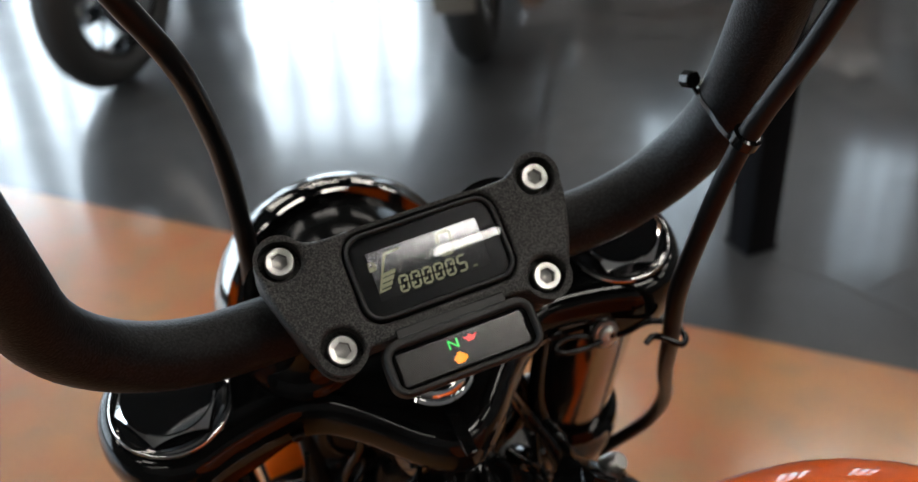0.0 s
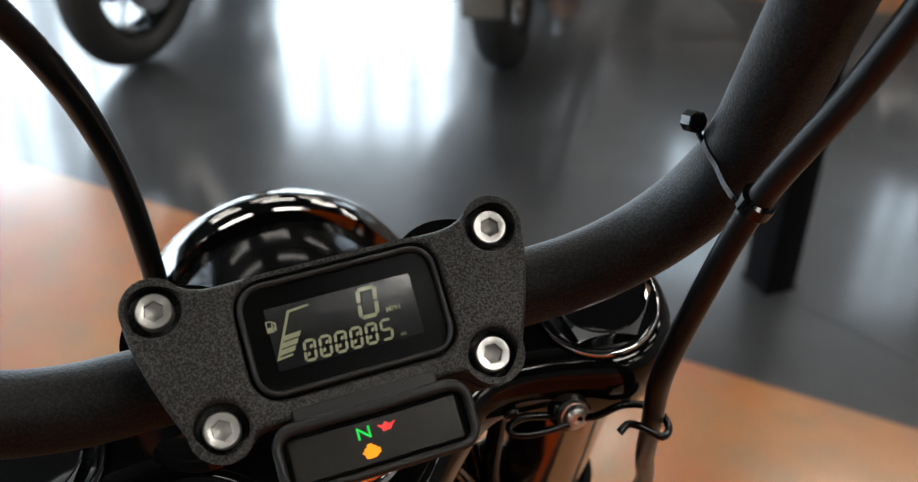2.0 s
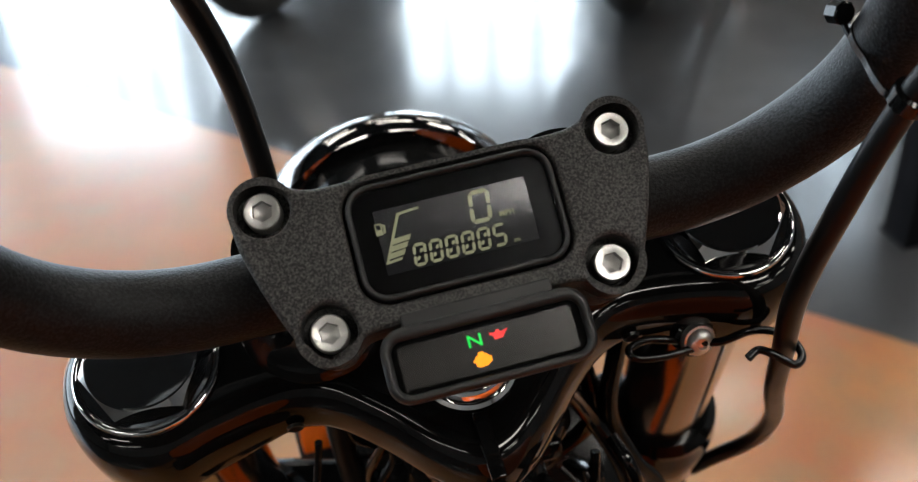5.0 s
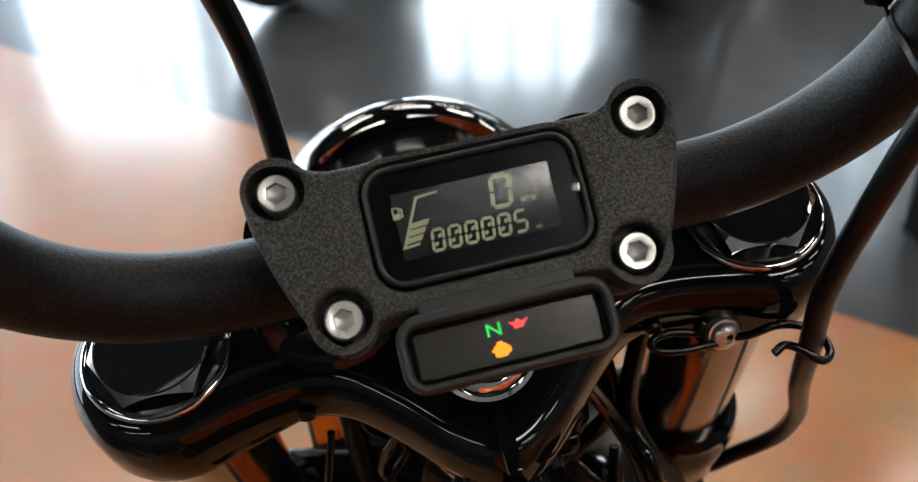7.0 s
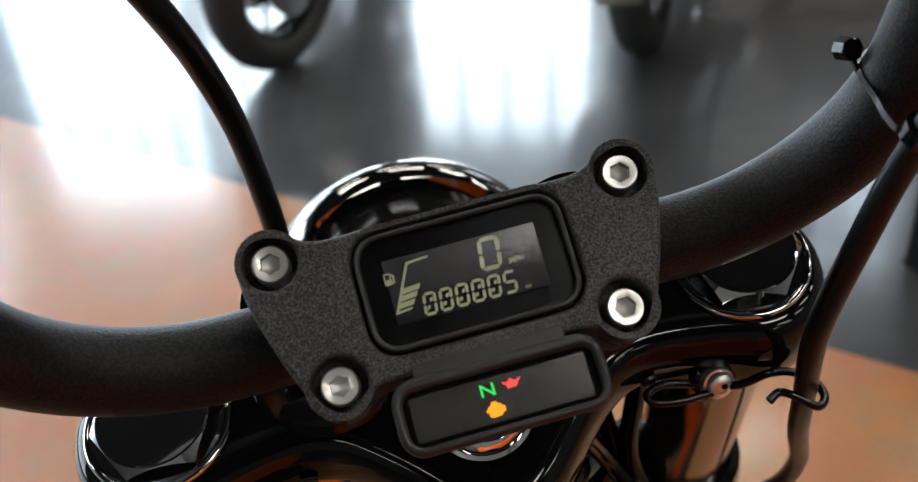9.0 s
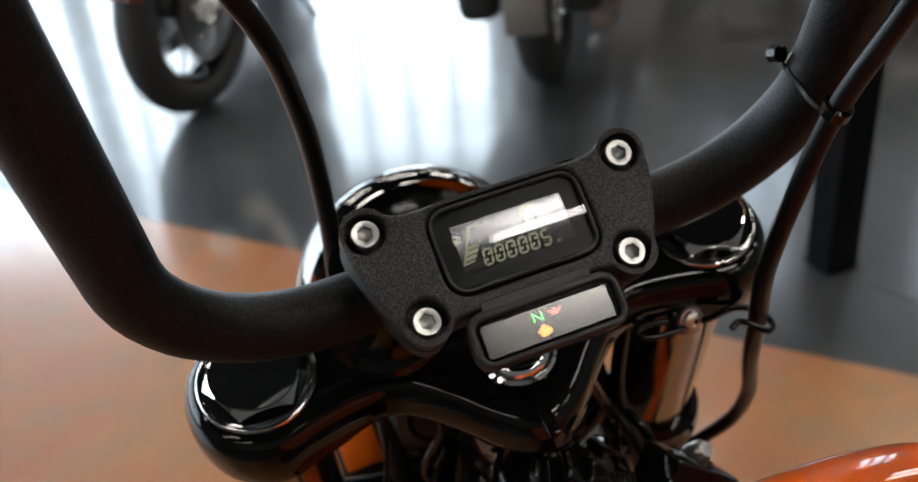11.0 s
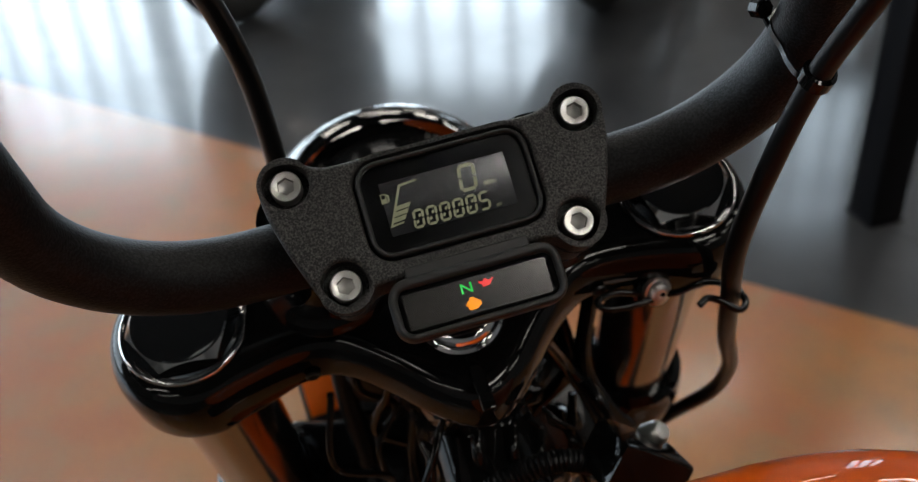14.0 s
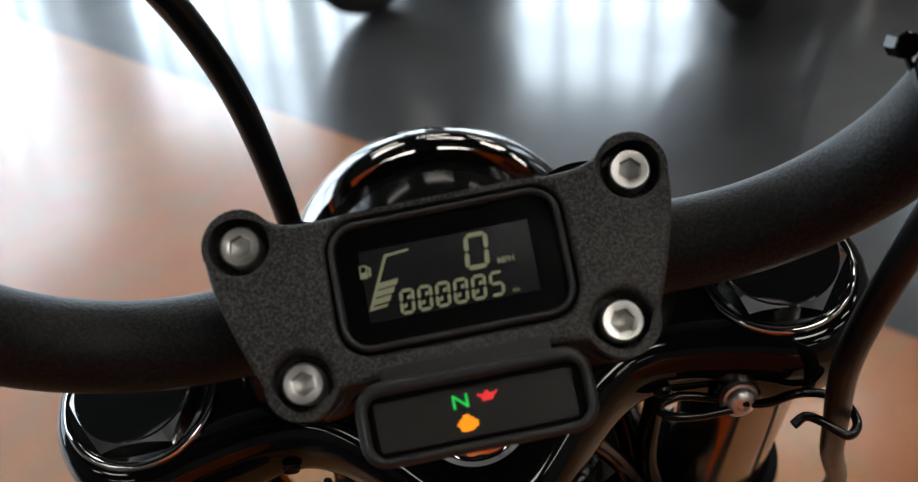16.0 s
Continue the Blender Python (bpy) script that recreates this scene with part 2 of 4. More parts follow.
def smooth_loop(pts, k=5):
    """A closed Catmull-Rom loop through the corners."""
    out, n = [], len(pts)
    for i in range(n):
        p0, p1, p2, p3 = (Vector(pts[(i + j - 1) % n]) for j in range(4))
        for s in range(k):
            t = s / k
            out.append(tuple(0.5 * (2 * p1 + (p2 - p0) * t + (2 * p0 - 5 * p1 + 4 * p2 - p3) * t * t + (3 * p1 - p0 - 3 * p2 + p3) * t ** 3)))
    return out


def plate(bm, loops, z0, z1, bevel, m=Matrix(), grow=0.0):
    """A flat plate between z0 and z1, with holes for the inner loops and rounded edges all round."""
    cu = bpy.data.curves.new("plate", "CURVE")
    cu.dimensions, cu.fill_mode = "2D", "BOTH"
    cu.extrude, cu.bevel_depth, cu.bevel_resolution, cu.offset = (z1 - z0) / 2 - bevel, bevel, 2, grow - bevel
    for loop in loops:
        sp = cu.splines.new("POLY")
        sp.points.add(len(loop) - 1)
        for p, q in zip(sp.points, loop):
            p.co = (q[0], q[1], 0, 1)
        sp.use_cyclic_u = True
    ob = bpy.data.objects.new("plate", cu)
    me = bpy.data.meshes.new_from_object(ob)
    me.transform(m @ Matrix.Translation((0, 0, (z0 + z1) / 2)))
    bm.from_mesh(me)
    bpy.data.objects.remove(ob)
    bpy.data.curves.remove(cu)
    bpy.data.meshes.remove(me)
    bmesh.ops.remove_doubles(bm, verts=bm.verts, dist=1e-6)
    return bm


def spline(pts, k=8):
    """An open Catmull-Rom line through the points."""
    P = [Vector(p) for p in pts]
    P = [2 * P[0] - P[1]] + P + [2 * P[-1] - P[-2]]
    out = []
    for i in range(1, len(P) - 2):
        p0, p1, p2, p3 = P[i - 1:i + 3]
        for s in range(k):
            t = s / k
            out.append(0.5 * (2 * p1 + (p2 - p0) * t + (2 * p0 - 5 * p1 + 4 * p2 - p3) * t * t + (3 * p1 - p0 - 3 * p2 + p3) * t ** 3))
    return out + [P[-2]]


def tube(bm, pts, r, seg=16, closed=False):
    """A round tube along a line of points; r may be a list."""
    pts = [Vector(p) for p in pts]
    n = len(pts)
    rs = r if isinstance(r, (list, tuple)) else [r] * n
    tang = [((pts[(i + 1) % n] - pts[i - 1]) if closed else (pts[min(i + 1, n - 1)] - pts[max(i - 1, 0)])).normalized() for i in range(n)]
    u = tang[0].orthogonal().normalized()
    rows = []
    for i in range(n):
        u = (u - tang[i] * u.dot(tang[i])).normalized()
        v = tang[i].cross(u)
        rows.append([bm.verts.new(pts[i] + rs[i] * (math.cos(2 * math.pi * j / seg) * u + math.sin(2 * math.pi * j / seg) * v)) for j in range(seg)])
    for i in range(n if closed else n - 1):
        a, b = rows[i], rows[(i + 1) % n]
        for j in range(seg):
            bm.faces.new((a[j], a[(j + 1) % seg], b[(j + 1) % seg], b[j]))
    if not closed:
        bm.faces.new(rows[0][::-1])
        bm.faces.new(rows[-1])
    return bm


def lathe(bm, profile, m=Matrix(), seg=40, closed=False, bottom=True):
    """A turned body: (radius, height) pairs round the local z axis."""
    rows = []
    for r, h, *hexagon in profile:
        if r < 1e-7:
            rows.append([bm.verts.new(m @ Vector((0, 0, h)))])
        else:
            flat_r = [r / math.cos((2 * math.pi * j / seg) % (math.pi / 3) - math.pi / 6) * 0.87 if hexagon else r for j in range(seg)]
            rows.append([bm.verts.new(m @ Vector((flat_r[j] * math.cos(2 * math.pi * j / seg), flat_r[j] * math.sin(2 * math.pi * j / seg), h))) for j in range(seg)])
    for a, b in zip(rows, rows[1:] + rows[:1]) if closed else zip(rows[:-1], rows[1:]):
        for j in range(seg):
            k = (j + 1) % seg
            if len(a) == 1 and len(b) > 1:
                bm.faces.new((a[0], b[k], b[j]))
            elif len(b) == 1 and len(a) > 1:
                bm.faces.new((a[j], a[k], b[0]))
            elif len(a) > 1:
                bm.faces.new((a[j], a[k], b[k], b[j]))
    if len(rows[0]) > 1 and not closed and bottom:
        bm.faces.new(rows[0][::-1])
    if len(rows[-1]) > 1 and not closed:
        bm.faces.new(rows[-1])
    return bm


def box(bm, c, s, m=Matrix(), bevel=0.0):
    d = bmesh.ops.create_cube(bm, size=1, matrix=m @ Matrix.Translation(c) @ Matrix.Diagonal((*s, 1)))
    if bevel:
        edges = list({e for v in d["verts"] for e in v.link_edges})
        bmesh.ops.bevel(bm, geom=edges, offset=bevel, segments=2, profile=0.5, affect="EDGES")
    return bm


def text_into(bm, body, size, m):
    """Lettering in the built-in font, a little thick."""
    cu = bpy.data.curves.new("text", "FONT")
    cu.body, cu.size, cu.extrude, cu.align_x, cu.align_y = body, size, size * 0.02, "CENTER", "CENTER"
    cu.offset = size * 0.012
    ob = bpy.data.objects.new("text", cu)
    me = bpy.data.meshes.new_from_object(ob)
    me.transform(m)
    bm.from_mesh(me)
    bpy.data.objects.remove(ob)
    bpy.data.curves.remove(cu)
    bpy.data.meshes.remove(me)
    return bm


def frame_of(o, x, y, z):
    m = Matrix((x, y, z)).transposed().to_4x4()
    m.translation = o
    return m


MM = 0.001
# steering frame: x along the handlebar, y up the gauge's face, z out of it
STEER = frame_of((-0.0219, 0.3398, 0.9771), (0.91990, 0.38047, 0.09503), (-0.33178, 0.62589, 0.70582), (0.20906, -0.68081, 0.70199))


def axis_frame(o, z, x=(1, 0, 0)):
    z = Vector(z).normalized()
    x = Vector(x)
    x = (x - z * x.dot(z)).normalized()
    return frame_of(o, x, z.cross(x), z)


# ---- setting ----
def structure(name, bm, mat, label, category, mats=None):
    return tagged(new(name, finish(name, bm, mat, mats=mats)), label, category, kind="structure")


def wall_x(name, y0, y1, x0, x1, openings, mat, label):
    """A wall along x, of boxes round its openings (x0, x1, z0, z1)."""
    bm = bmesh.new()
    xs = x0
    for a, b, lo, hi in sorted(openings):
        box(bm, ((xs + a) / 2, (y0 + y1) / 2, ROOM_H / 2), (a - xs, y1 - y0, ROOM_H))
        box(bm, ((a + b) / 2, (y0 + y1) / 2, lo / 2), (b - a, y1 - y0, lo))
        box(bm, ((a + b) / 2, (y0 + y1) / 2, (hi + ROOM_H) / 2), (b - a, y1 - y0, ROOM_H - hi))
        xs = b
    box(bm, ((xs + x1) / 2, (y0 + y1) / 2, ROOM_H / 2), (x1 - xs, y1 - y0, ROOM_H))
    return structure(name, bm, mat, label, "wall")


# floor: rust-stained and grey areas; the southern grey is unseen and added
bm = bmesh.new()
lo_line = lambda x: 1.745 - 0.425 * x
hi_line = lambda x: 4.03 - 0.24 * x
xw, xe = ROOM_W - 0.2, ROOM_E + 0.2
# south of this line grey is added so black parts mirror less orange
near_line = lambda x: max(ROOM_S, lo_line(x) - 2.3)
ring_pts = [[(xw, near_line(xw)), (xe, near_line(xe)), (xe, lo_line(xe)), (xw, lo_line(xw))],
            [(xw, lo_line(xw)), (xe, lo_line(xe)), (xe, hi_line(xe)), (xw, hi_line(xw))],
            [(xw, hi_line(xw)), (xe, hi_line(xe)), (xe, ROOM_N + 0.2), (xw, ROOM_N + 0.2)],
            [(xw, ROOM_S - 0.2), (xe, ROOM_S - 0.2), (xe, near_line(xe)), (xw, near_line(xw))]]
for i, q in enumerate(ring_pts):
    top = [bm.verts.new((*p, 0)) for p in q]
    low = [bm.verts.new((*p, -0.1)) for p in q]
    bm.faces.new(top).material_index = i % 2
    for j in range(4):
        bm.faces.new((top[j], low[j], low[(j + 1) % 4], top[(j + 1) % 4])).material_index = i % 2
structure("floor", bm, None, "polished concrete floor with rust-orange and dark grey areas", "floor", mats=[RUSTFLOOR, GREYFLOOR])
JOINT = surface("joint_sealant", (0.04, 0.04, 0.04), 0.6, vary=0.3, vary_scale=12)
for p, q in (((0.62, 1.82), (2.5, -0.12)), ((0.80, 1.68), (1.9, 2.32))):
    p, q = Vector((*p, 0)), Vector((*q, 0))
    bm = bmesh.new()
    box(bm, (0, 0, 0.0007), ((q - p).length, 0.007, 0.0014), Matrix.Translation((p + q) / 2) @ Matrix.Rotation(math.atan2(q.y - p.y, q.x - p.x), 4, "Z"))
    structure("floor_joint", bm, JOINT, "dark sealed joint in the concrete floor", "floor joint")
bm = bmesh.new()
box(bm, ((xw + xe) / 2, (ROOM_S + ROOM_N) / 2, ROOM_H + 0.1), (xe - xw, ROOM_N - ROOM_S + 0.4, 0.2))
structure("ceiling", bm, CEILING, "dark painted showroom ceiling", "ceiling")
N_OPEN = [(-5.12, -3.5, 0.3, 3.0), (-3.4, -2.6, 0.3, 3.0), (-2.05, -0.35, 0.3, 2.28), (1.25, 1.95, 1.7, 3.5), (2.88, 3.55, 2.0, 3.7)]
wall_x("wall_north", ROOM_N, ROOM_N + 0.2, ROOM_W - 0.2, ROOM_E + 0.2, N_OPEN, WALL, "grey showroom wall with tall shop windows")
wall_x("wall_south", ROOM_S - 0.2, ROOM_S, ROOM_W - 0.2, ROOM_E + 0.2, [], WALL, "plain grey showroom wall")
bm = bmesh.new()
box(bm, (ROOM_E + 0.1, (ROOM_S + ROOM_N) / 2, ROOM_H / 2), (0.2, ROOM_N - ROOM_S, ROOM_H))
structure("wall_east", bm, DARKWALL, "dark painted showroom wall", "wall")
W_OPEN = [(-0.9, 2.33), (2.45, 4.5), (4.62, 6.75)]
bm = bmesh.new()
ys = ROOM_S
for a, b in W_OPEN:
    box(bm, (ROOM_W - 0.1, (ys + a) / 2, ROOM_H / 2), (0.2, a - ys, ROOM_H))
    box(bm, (ROOM_W - 0.1, (a + b) / 2, 0.15), (0.2, b - a, 0.3))
    box(bm, (ROOM_W - 0.1, (a + b) / 2, (3.4 + ROOM_H) / 2), (0.2, b - a, ROOM_H - 3.4))
    ys = b
box(bm, (ROOM_W - 0.1, (ys + ROOM_N) / 2, ROOM_H / 2), (0.2, ROOM_N - ys, ROOM_H))
structure("wall_west", bm, DARKWALL, "dark showroom wall with tall shop windows", "wall")
bm = bmesh.new()
box(bm, (-0.7, ROOM_N + 1.2, 2.2), (11.0, 0.05, 5.4))
structure("backdrop", bm, DAYLIGHT, "bright overcast daylight outside the windows", "backdrop")
bm = bmesh.new()
box(bm, (ROOM_W - 1.2, 2.6, 2.2), (0.05, 9.6, 5.4))
structure("backdrop", bm, DAYLIGHT, "bright overcast daylight outside the windows", "backdrop")

# ---- windows and ceiling lamps ----
def window_frame(name, m, w, h):
    """A shop window: a metal frame with upright bars and one bar across."""
    bm = bmesh.new()
    for x in (-w / 2 + 0.03, w / 2 - 0.03):
        box(bm, (x, 0, h / 2), (0.06, 0.1, h), m, 0.006)
    bays = max(3, round(w / 0.34))
    for k in range(1, bays):
        box(bm, (w * (k / bays - 0.5), 0, h / 2), (0.065, 0.08, h - 0.13), m, 0.006)
    for z in (0.03, h * 0.72, h - 0.03):
        box(bm, (0, 0, z), (w - 0.124, 0.09 if z != h * 0.72 else 0.07, 0.06), m, 0.006)
    return structure(name, bm, ALU, "tall shop window with a dark metal frame", "window")


for i, (a, b, lo, hi) in enumerate(N_OPEN):
    window_frame("window_%d" % (i + 1), pose((a + b) / 2, ROOM_N + 0.12, lo), b - a, hi - lo)
for i, (a, b) in enumerate(W_OPEN):
    window_frame("window_%d" % (i + 6), pose(ROOM_W - 0.12, (a + b) / 2, 0.3, 0, 0, 90), b - a, 3.1)


def part(name, bm, mat, parent, label="", angle=35):
    """One mesh under a thing or under one of its parts, modelled in the thing's own frame."""
    ob = new(name, finish(name, bm, mat, angle))
    ob.parent = parent
    if label:
        ob["label"] = label
    return ob


def thing(name, m, label, category, group=""):
    ob = new(name)
    ob.matrix_world = m
    return tagged(ob, label, category, group)


def ceiling_lamp(m, w, h, light=None):
    t = thing("ceiling_lamp", m, "white fluorescent ceiling lamp with a flat diffuser", "ceiling lamp", "ceiling lamps")
    bm = bmesh.new()
    box(bm, (0, 0, -0.02), (w + 0.05, h + 0.05, 0.04), bevel=0.004)
    part("housing", bm, ALU, t)
    bm = bmesh.new()
    box(bm, (0, 0, -0.05), (w, h, 0.02), bevel=0.003)
    part("diffuser", bm, light or TUBE, t)
    return t


LAMP_TURN = 25
ceiling_lamp(pose(1.839, -0.963, ROOM_H, 0, 0, LAMP_TURN), 1.38, 0.40, PANEL_LIGHT)
strip = ceiling_lamp(pose(3.7, 0.3, ROOM_H, 0, 0, LAMP_TURN), 1.25, 0.2)
for x, y in ((0.35, 2.0), (2.2, 2.85), (-1.5, 1.2), (-0.5, 3.3), (1.3, 4.15), (3.1, 5.0), (-2.4, 2.5), (-1.4, 4.6), (0.5, 5.5), (4.0, 3.7), (-3.3, 3.8), (3.9, -2.2), (-3.4, 0.4), (5.0, 1.6), (2.7, 1.5), (4.7, -0.7), (3.4, 2.6), (2.0, 4.9), (5.0, 4.4), (-2.0, -2.3), (-1.6, -4.4), (-3.7, -3.4), (4.8, -4.4), (-4.0, -1.3), (-3.0, -5.2), (5.2, -2.6)):
    copy_thing(strip, pose(x, y, ROOM_H, 0, 0, LAMP_TURN))

# ---- the motorcycle in front of the camera ----
bike = thing("motorcycle", pose(-0.15, 0.85, 0), "orange and black cruiser motorcycle standing on the rust-stained floor", "motorcycle")
TO_STEER = bike.matrix_world.inverted() @ STEER


def bpart(name, bm, mat, label="", angle=35):
    ob = part(name, bm, mat, bike, label, angle)
    ob.matrix_basis = TO_STEER
    return ob


def flip(pts):
    """The right half of an outline, mirrored into a whole one."""
    return pts + [(-x, y) for x, y in reversed(pts) if abs(x) > 1e-9]


def mm(pts):
    return [tuple(c * MM for c in p) for p in pts]


BOLTS = [(-57, 21), (57, 21), (-45.4, -21), (45.4, -21)]
CLAMP = [(0, 25.6), (22, 25.5), (38, 25.2), (45, 26.6), (50.5, 30.2), (58, 32), (65, 29.6), (68.6, 23), (68, 12), (65.6, 2), (62, -9), (58, -19), (54, -27), (48, -32), (41, -31.6), (36.5, -28), (32, -25.6), (16, -25), (0, -25)]
outline = smooth_loop(mm(flip(CLAMP)), 4)
holes = [ring(x * MM, y * MM, 7.4 * MM) for x, y in BOLTS]
WX, WY = 1.2 * MM, 2.5 * MM
window = rrect(WX, WY, 66.4 * MM, 36.8 * MM, 8.2 * MM)
bm = bmesh.new()
plate(bm, [outline] + holes + [window], -12 * MM, 2.2 * MM, 1.8 * MM, Matrix(), -1.3 * MM)
inner = [(x * 0.995, y * 0.99) for x, y in outline]
plate(bm, [inner], -32 * MM, -7 * MM, 1.5 * MM, Matrix(), -1.3 * MM)
clamp = bpart("handlebar_clamp", bm, WRINKLE, "textured black handlebar clamp that holds the gauge", 40)
bm = bmesh.new()
plate(bm, [rrect(WX, WY, 67.2 * MM, 37.6 * MM, 8.6 * MM), rrect(WX, WY, 63.2 * MM, 33.8 * MM, 6.6 * MM)], -6 * MM, 2.5 * MM, 1.1 * MM)
part("gauge_bezel", bm, PLASTIC, clamp, "black rounded bezel round the display")
bm = bmesh.new()
plate(bm, [rrect(WX, WY, 63.8 * MM, 34.4 * MM, 6.8 * MM)], -4 * MM, -0.7 * MM, 0.2 * MM)
part("display_mask", bm, GLASSBLACK, clamp, "black mask round the screen")


def bowed(bm, cx, cy, w, h, r, top, low, rows=44):
    """A rounded rectangle whose face follows top(y) and whose underside follows low(y), y along its height."""
    rings = []
    for i in range(rows + 1):
        v = -h / 2 + h * (0.5 - 0.5 * math.cos(math.pi * i / rows))
        over = max(0.0, abs(v) - (h / 2 - r))
        half = w / 2 - r + math.sqrt(max(0.0, r * r - over * over))
        y = cy + v
        rings.append([bm.verts.new(p) for p in ((cx - half, y, top(y)), (cx + half, y, top(y)), (cx + half, y, low(y)), (cx - half, y, low(y)))])
    for a, b in zip(rings[:-1], rings[1:]):
        for j in range(4):
            bm.faces.new((a[j], a[(j + 1) % 4], b[(j + 1) % 4], b[j]))
    bm.faces.new(rings[0][::-1])
    bm.faces.new(rings[-1])
    return bm


def lcd_z(y):
    """The screen leans back a little behind its bulging cover."""
    return (0.73 - (y / MM - 9.5) ** 2 / 240) * MM


def cover_z(y):
    return (2.75 - (y / MM - 2.7) ** 2 / 150) * MM


bm = bmesh.new()
bowed(bm, 0.6 * MM, 2.2 * MM, 49 * MM, 20.5 * MM, 0.3 * MM, lcd_z, lambda y: -1.0 * MM)
part("lcd_screen", bm, LCD, clamp, "dark grey liquid crystal screen")
bm = bmesh.new()
bowed(bm, WX, WY, 63.4 * MM, 34.0 * MM, 6.6 * MM, cover_z, lambda y: cover_z(y) - 0.8 * MM)
cover = part("display_glass", bm, COVER, clamp, "clear bulging display cover")
cover.visible_shadow = False


def segments(chars):
    a, b, c, d, e, f, g = range(7)
    return {"0": (a, b, c, d, e, f), "5": (a, f, g, c, d)}[chars]


def digit(bm, ch, cx, cy, w, h, t, slant=-0.10):
    """A seven-segment figure as thin raised bars with mitred ends."""
    def bar(p, q):
        p, q = Vector(p), Vector(q)
        d = (q - p).normalized()
        n = Vector((-d.y, d.x))
        gap = 0.10 * t
        p, q = p + d * gap, q - d * gap
        loop = [p, p + d * t / 2 + n * t / 2, q - d * t / 2 + n * t / 2, q, q - d * t / 2 - n * t / 2, p + d * t / 2 - n * t / 2]
        vs = []
        for z in (-0.05 * MM, 0.03 * MM):
            vs.append([bm.verts.new((cx + v.x + slant * -v.y, cy + v.y, lcd_z(cy + v.y) + z)) for v in loop])
        bm.faces.new(vs[1])
        for i in range(6):
            bm.faces.new((vs[0][i], vs[0][(i + 1) % 6], vs[1][(i + 1) % 6], vs[1][i]))
    x, y = w / 2 - t / 2, h / 2 - t / 2
    ends = [((-x, y), (x, y)), ((x, y), (x, 0)), ((x, 0), (x, -y)), ((-x, -y), (x, -y)), ((-x, 0), (-x, -y)), ((-x, y), (-x, 0)), ((-x, 0), (x, 0))]
    for s in segments(ch):
        bar(*ends[s])
    if ch == "0" and h < 9 * MM:
        bar((-x * 0.55, -y * 0.62), (-x * 0.1, -0.1 * y))
        bar((x * 0.55, y * 0.62), (x * 0.1, 0.1 * y))


bm = bmesh.new()
digit(bm, "0", 9.3 * MM, 6.4 * MM, 7.0 * MM, 10.6 * MM, 1.35 * MM)
part("speed_digit", bm, DIGIT, clamp, "pale yellow lit figure 0")
for i, ch in enumerate("000005"):
    bm = bmesh.new()
    digit(bm, ch, (-12.6 + 5.15 * i) * MM, -3.9 * MM, 4.3 * MM, 7.2 * MM, 0.95 * MM)
    part("odometer_digit", bm, DIGIT, clamp, "pale yellow lit figure " + ch)
bm = bmesh.new()
text_into(bm, "MPH", 2.5 * MM, pose(17.0 * MM, 2.3 * MM, lcd_z(2.3 * MM) + 0.08 * MM, 3))
part("speed_unit", bm, DIGIT, clamp, "small lit letters MPH")
bm = bmesh.new()
text_into(bm, "mi", 2.0 * MM, pose(18.2 * MM, -6.6 * MM, lcd_z(-6.6 * MM) + 0.08 * MM, 7))
part("distance_unit", bm, DIGIT, clamp, "small lit letters mi")


def flat(bm, pts, z0, z1):
    lo = [bm.verts.new((x * MM, y * MM, z0(y * MM) if callable(z0) else z0)) for x, y in pts]
    hi = [bm.verts.new((x * MM, y * MM, z1(y * MM) if callable(z1) else z1)) for x, y in pts]
    bm.faces.new(hi)
    for i in range(len(pts)):
        bm.faces.new((lo[i], lo[(i + 1) % len(pts)], hi[(i + 1) % len(pts)], hi[i]))


Z0, Z1, FUEL_X = (lambda y: lcd_z(y) - 0.05 * MM), (lambda y: lcd_z(y) + 0.03 * MM), -1.8
bm = bmesh.new()
for k in range(8):
    u, v = k / 8, (k + 1) / 8
    flat(bm, [(-21.8 + 6.9 * u + FUEL_X, -4.6 + 15 * u), (-20.9 + 6.6 * u + FUEL_X, -4.6 + 14.2 * u), (-20.9 + 6.6 * v + FUEL_X, -4.6 + 14.2 * v), (-21.8 + 6.9 * v + FUEL_X, -4.6 + 15 * v)], Z0, Z1)
flat(bm, [(x + FUEL_X, y) for x, y in [(-14.3, 9.6), (-7.8, 10.2), (-7.8, 10.9), (-14.9, 10.4)]], Z0, Z1)
flat(bm, [(x + FUEL_X, y) for x, y in [(-21.8, -4.7), (-16.6, -4.2), (-16.2, -3.4), (-21.4, -3.9)]], Z0, Z1)
part("fuel_scale", bm, DIGIT, clamp, "slanted lit fuel scale")
for i in range(3):
    bm = bmesh.new()
    x, y = -20.6 + 0.95 * i, -3.3 + 2.1 * i
    flat(bm, [(x + FUEL_X, y) for x, y in [(x, y), (x + 5.0 + 0.4 * i, y + 0.5), (x + 5.9 + 0.4 * i, y + 2.2), (x + 0.8, y + 1.7)]], Z0, Z1)
    part("fuel_bar", bm, DIGIT, clamp)
bm = bmesh.new()
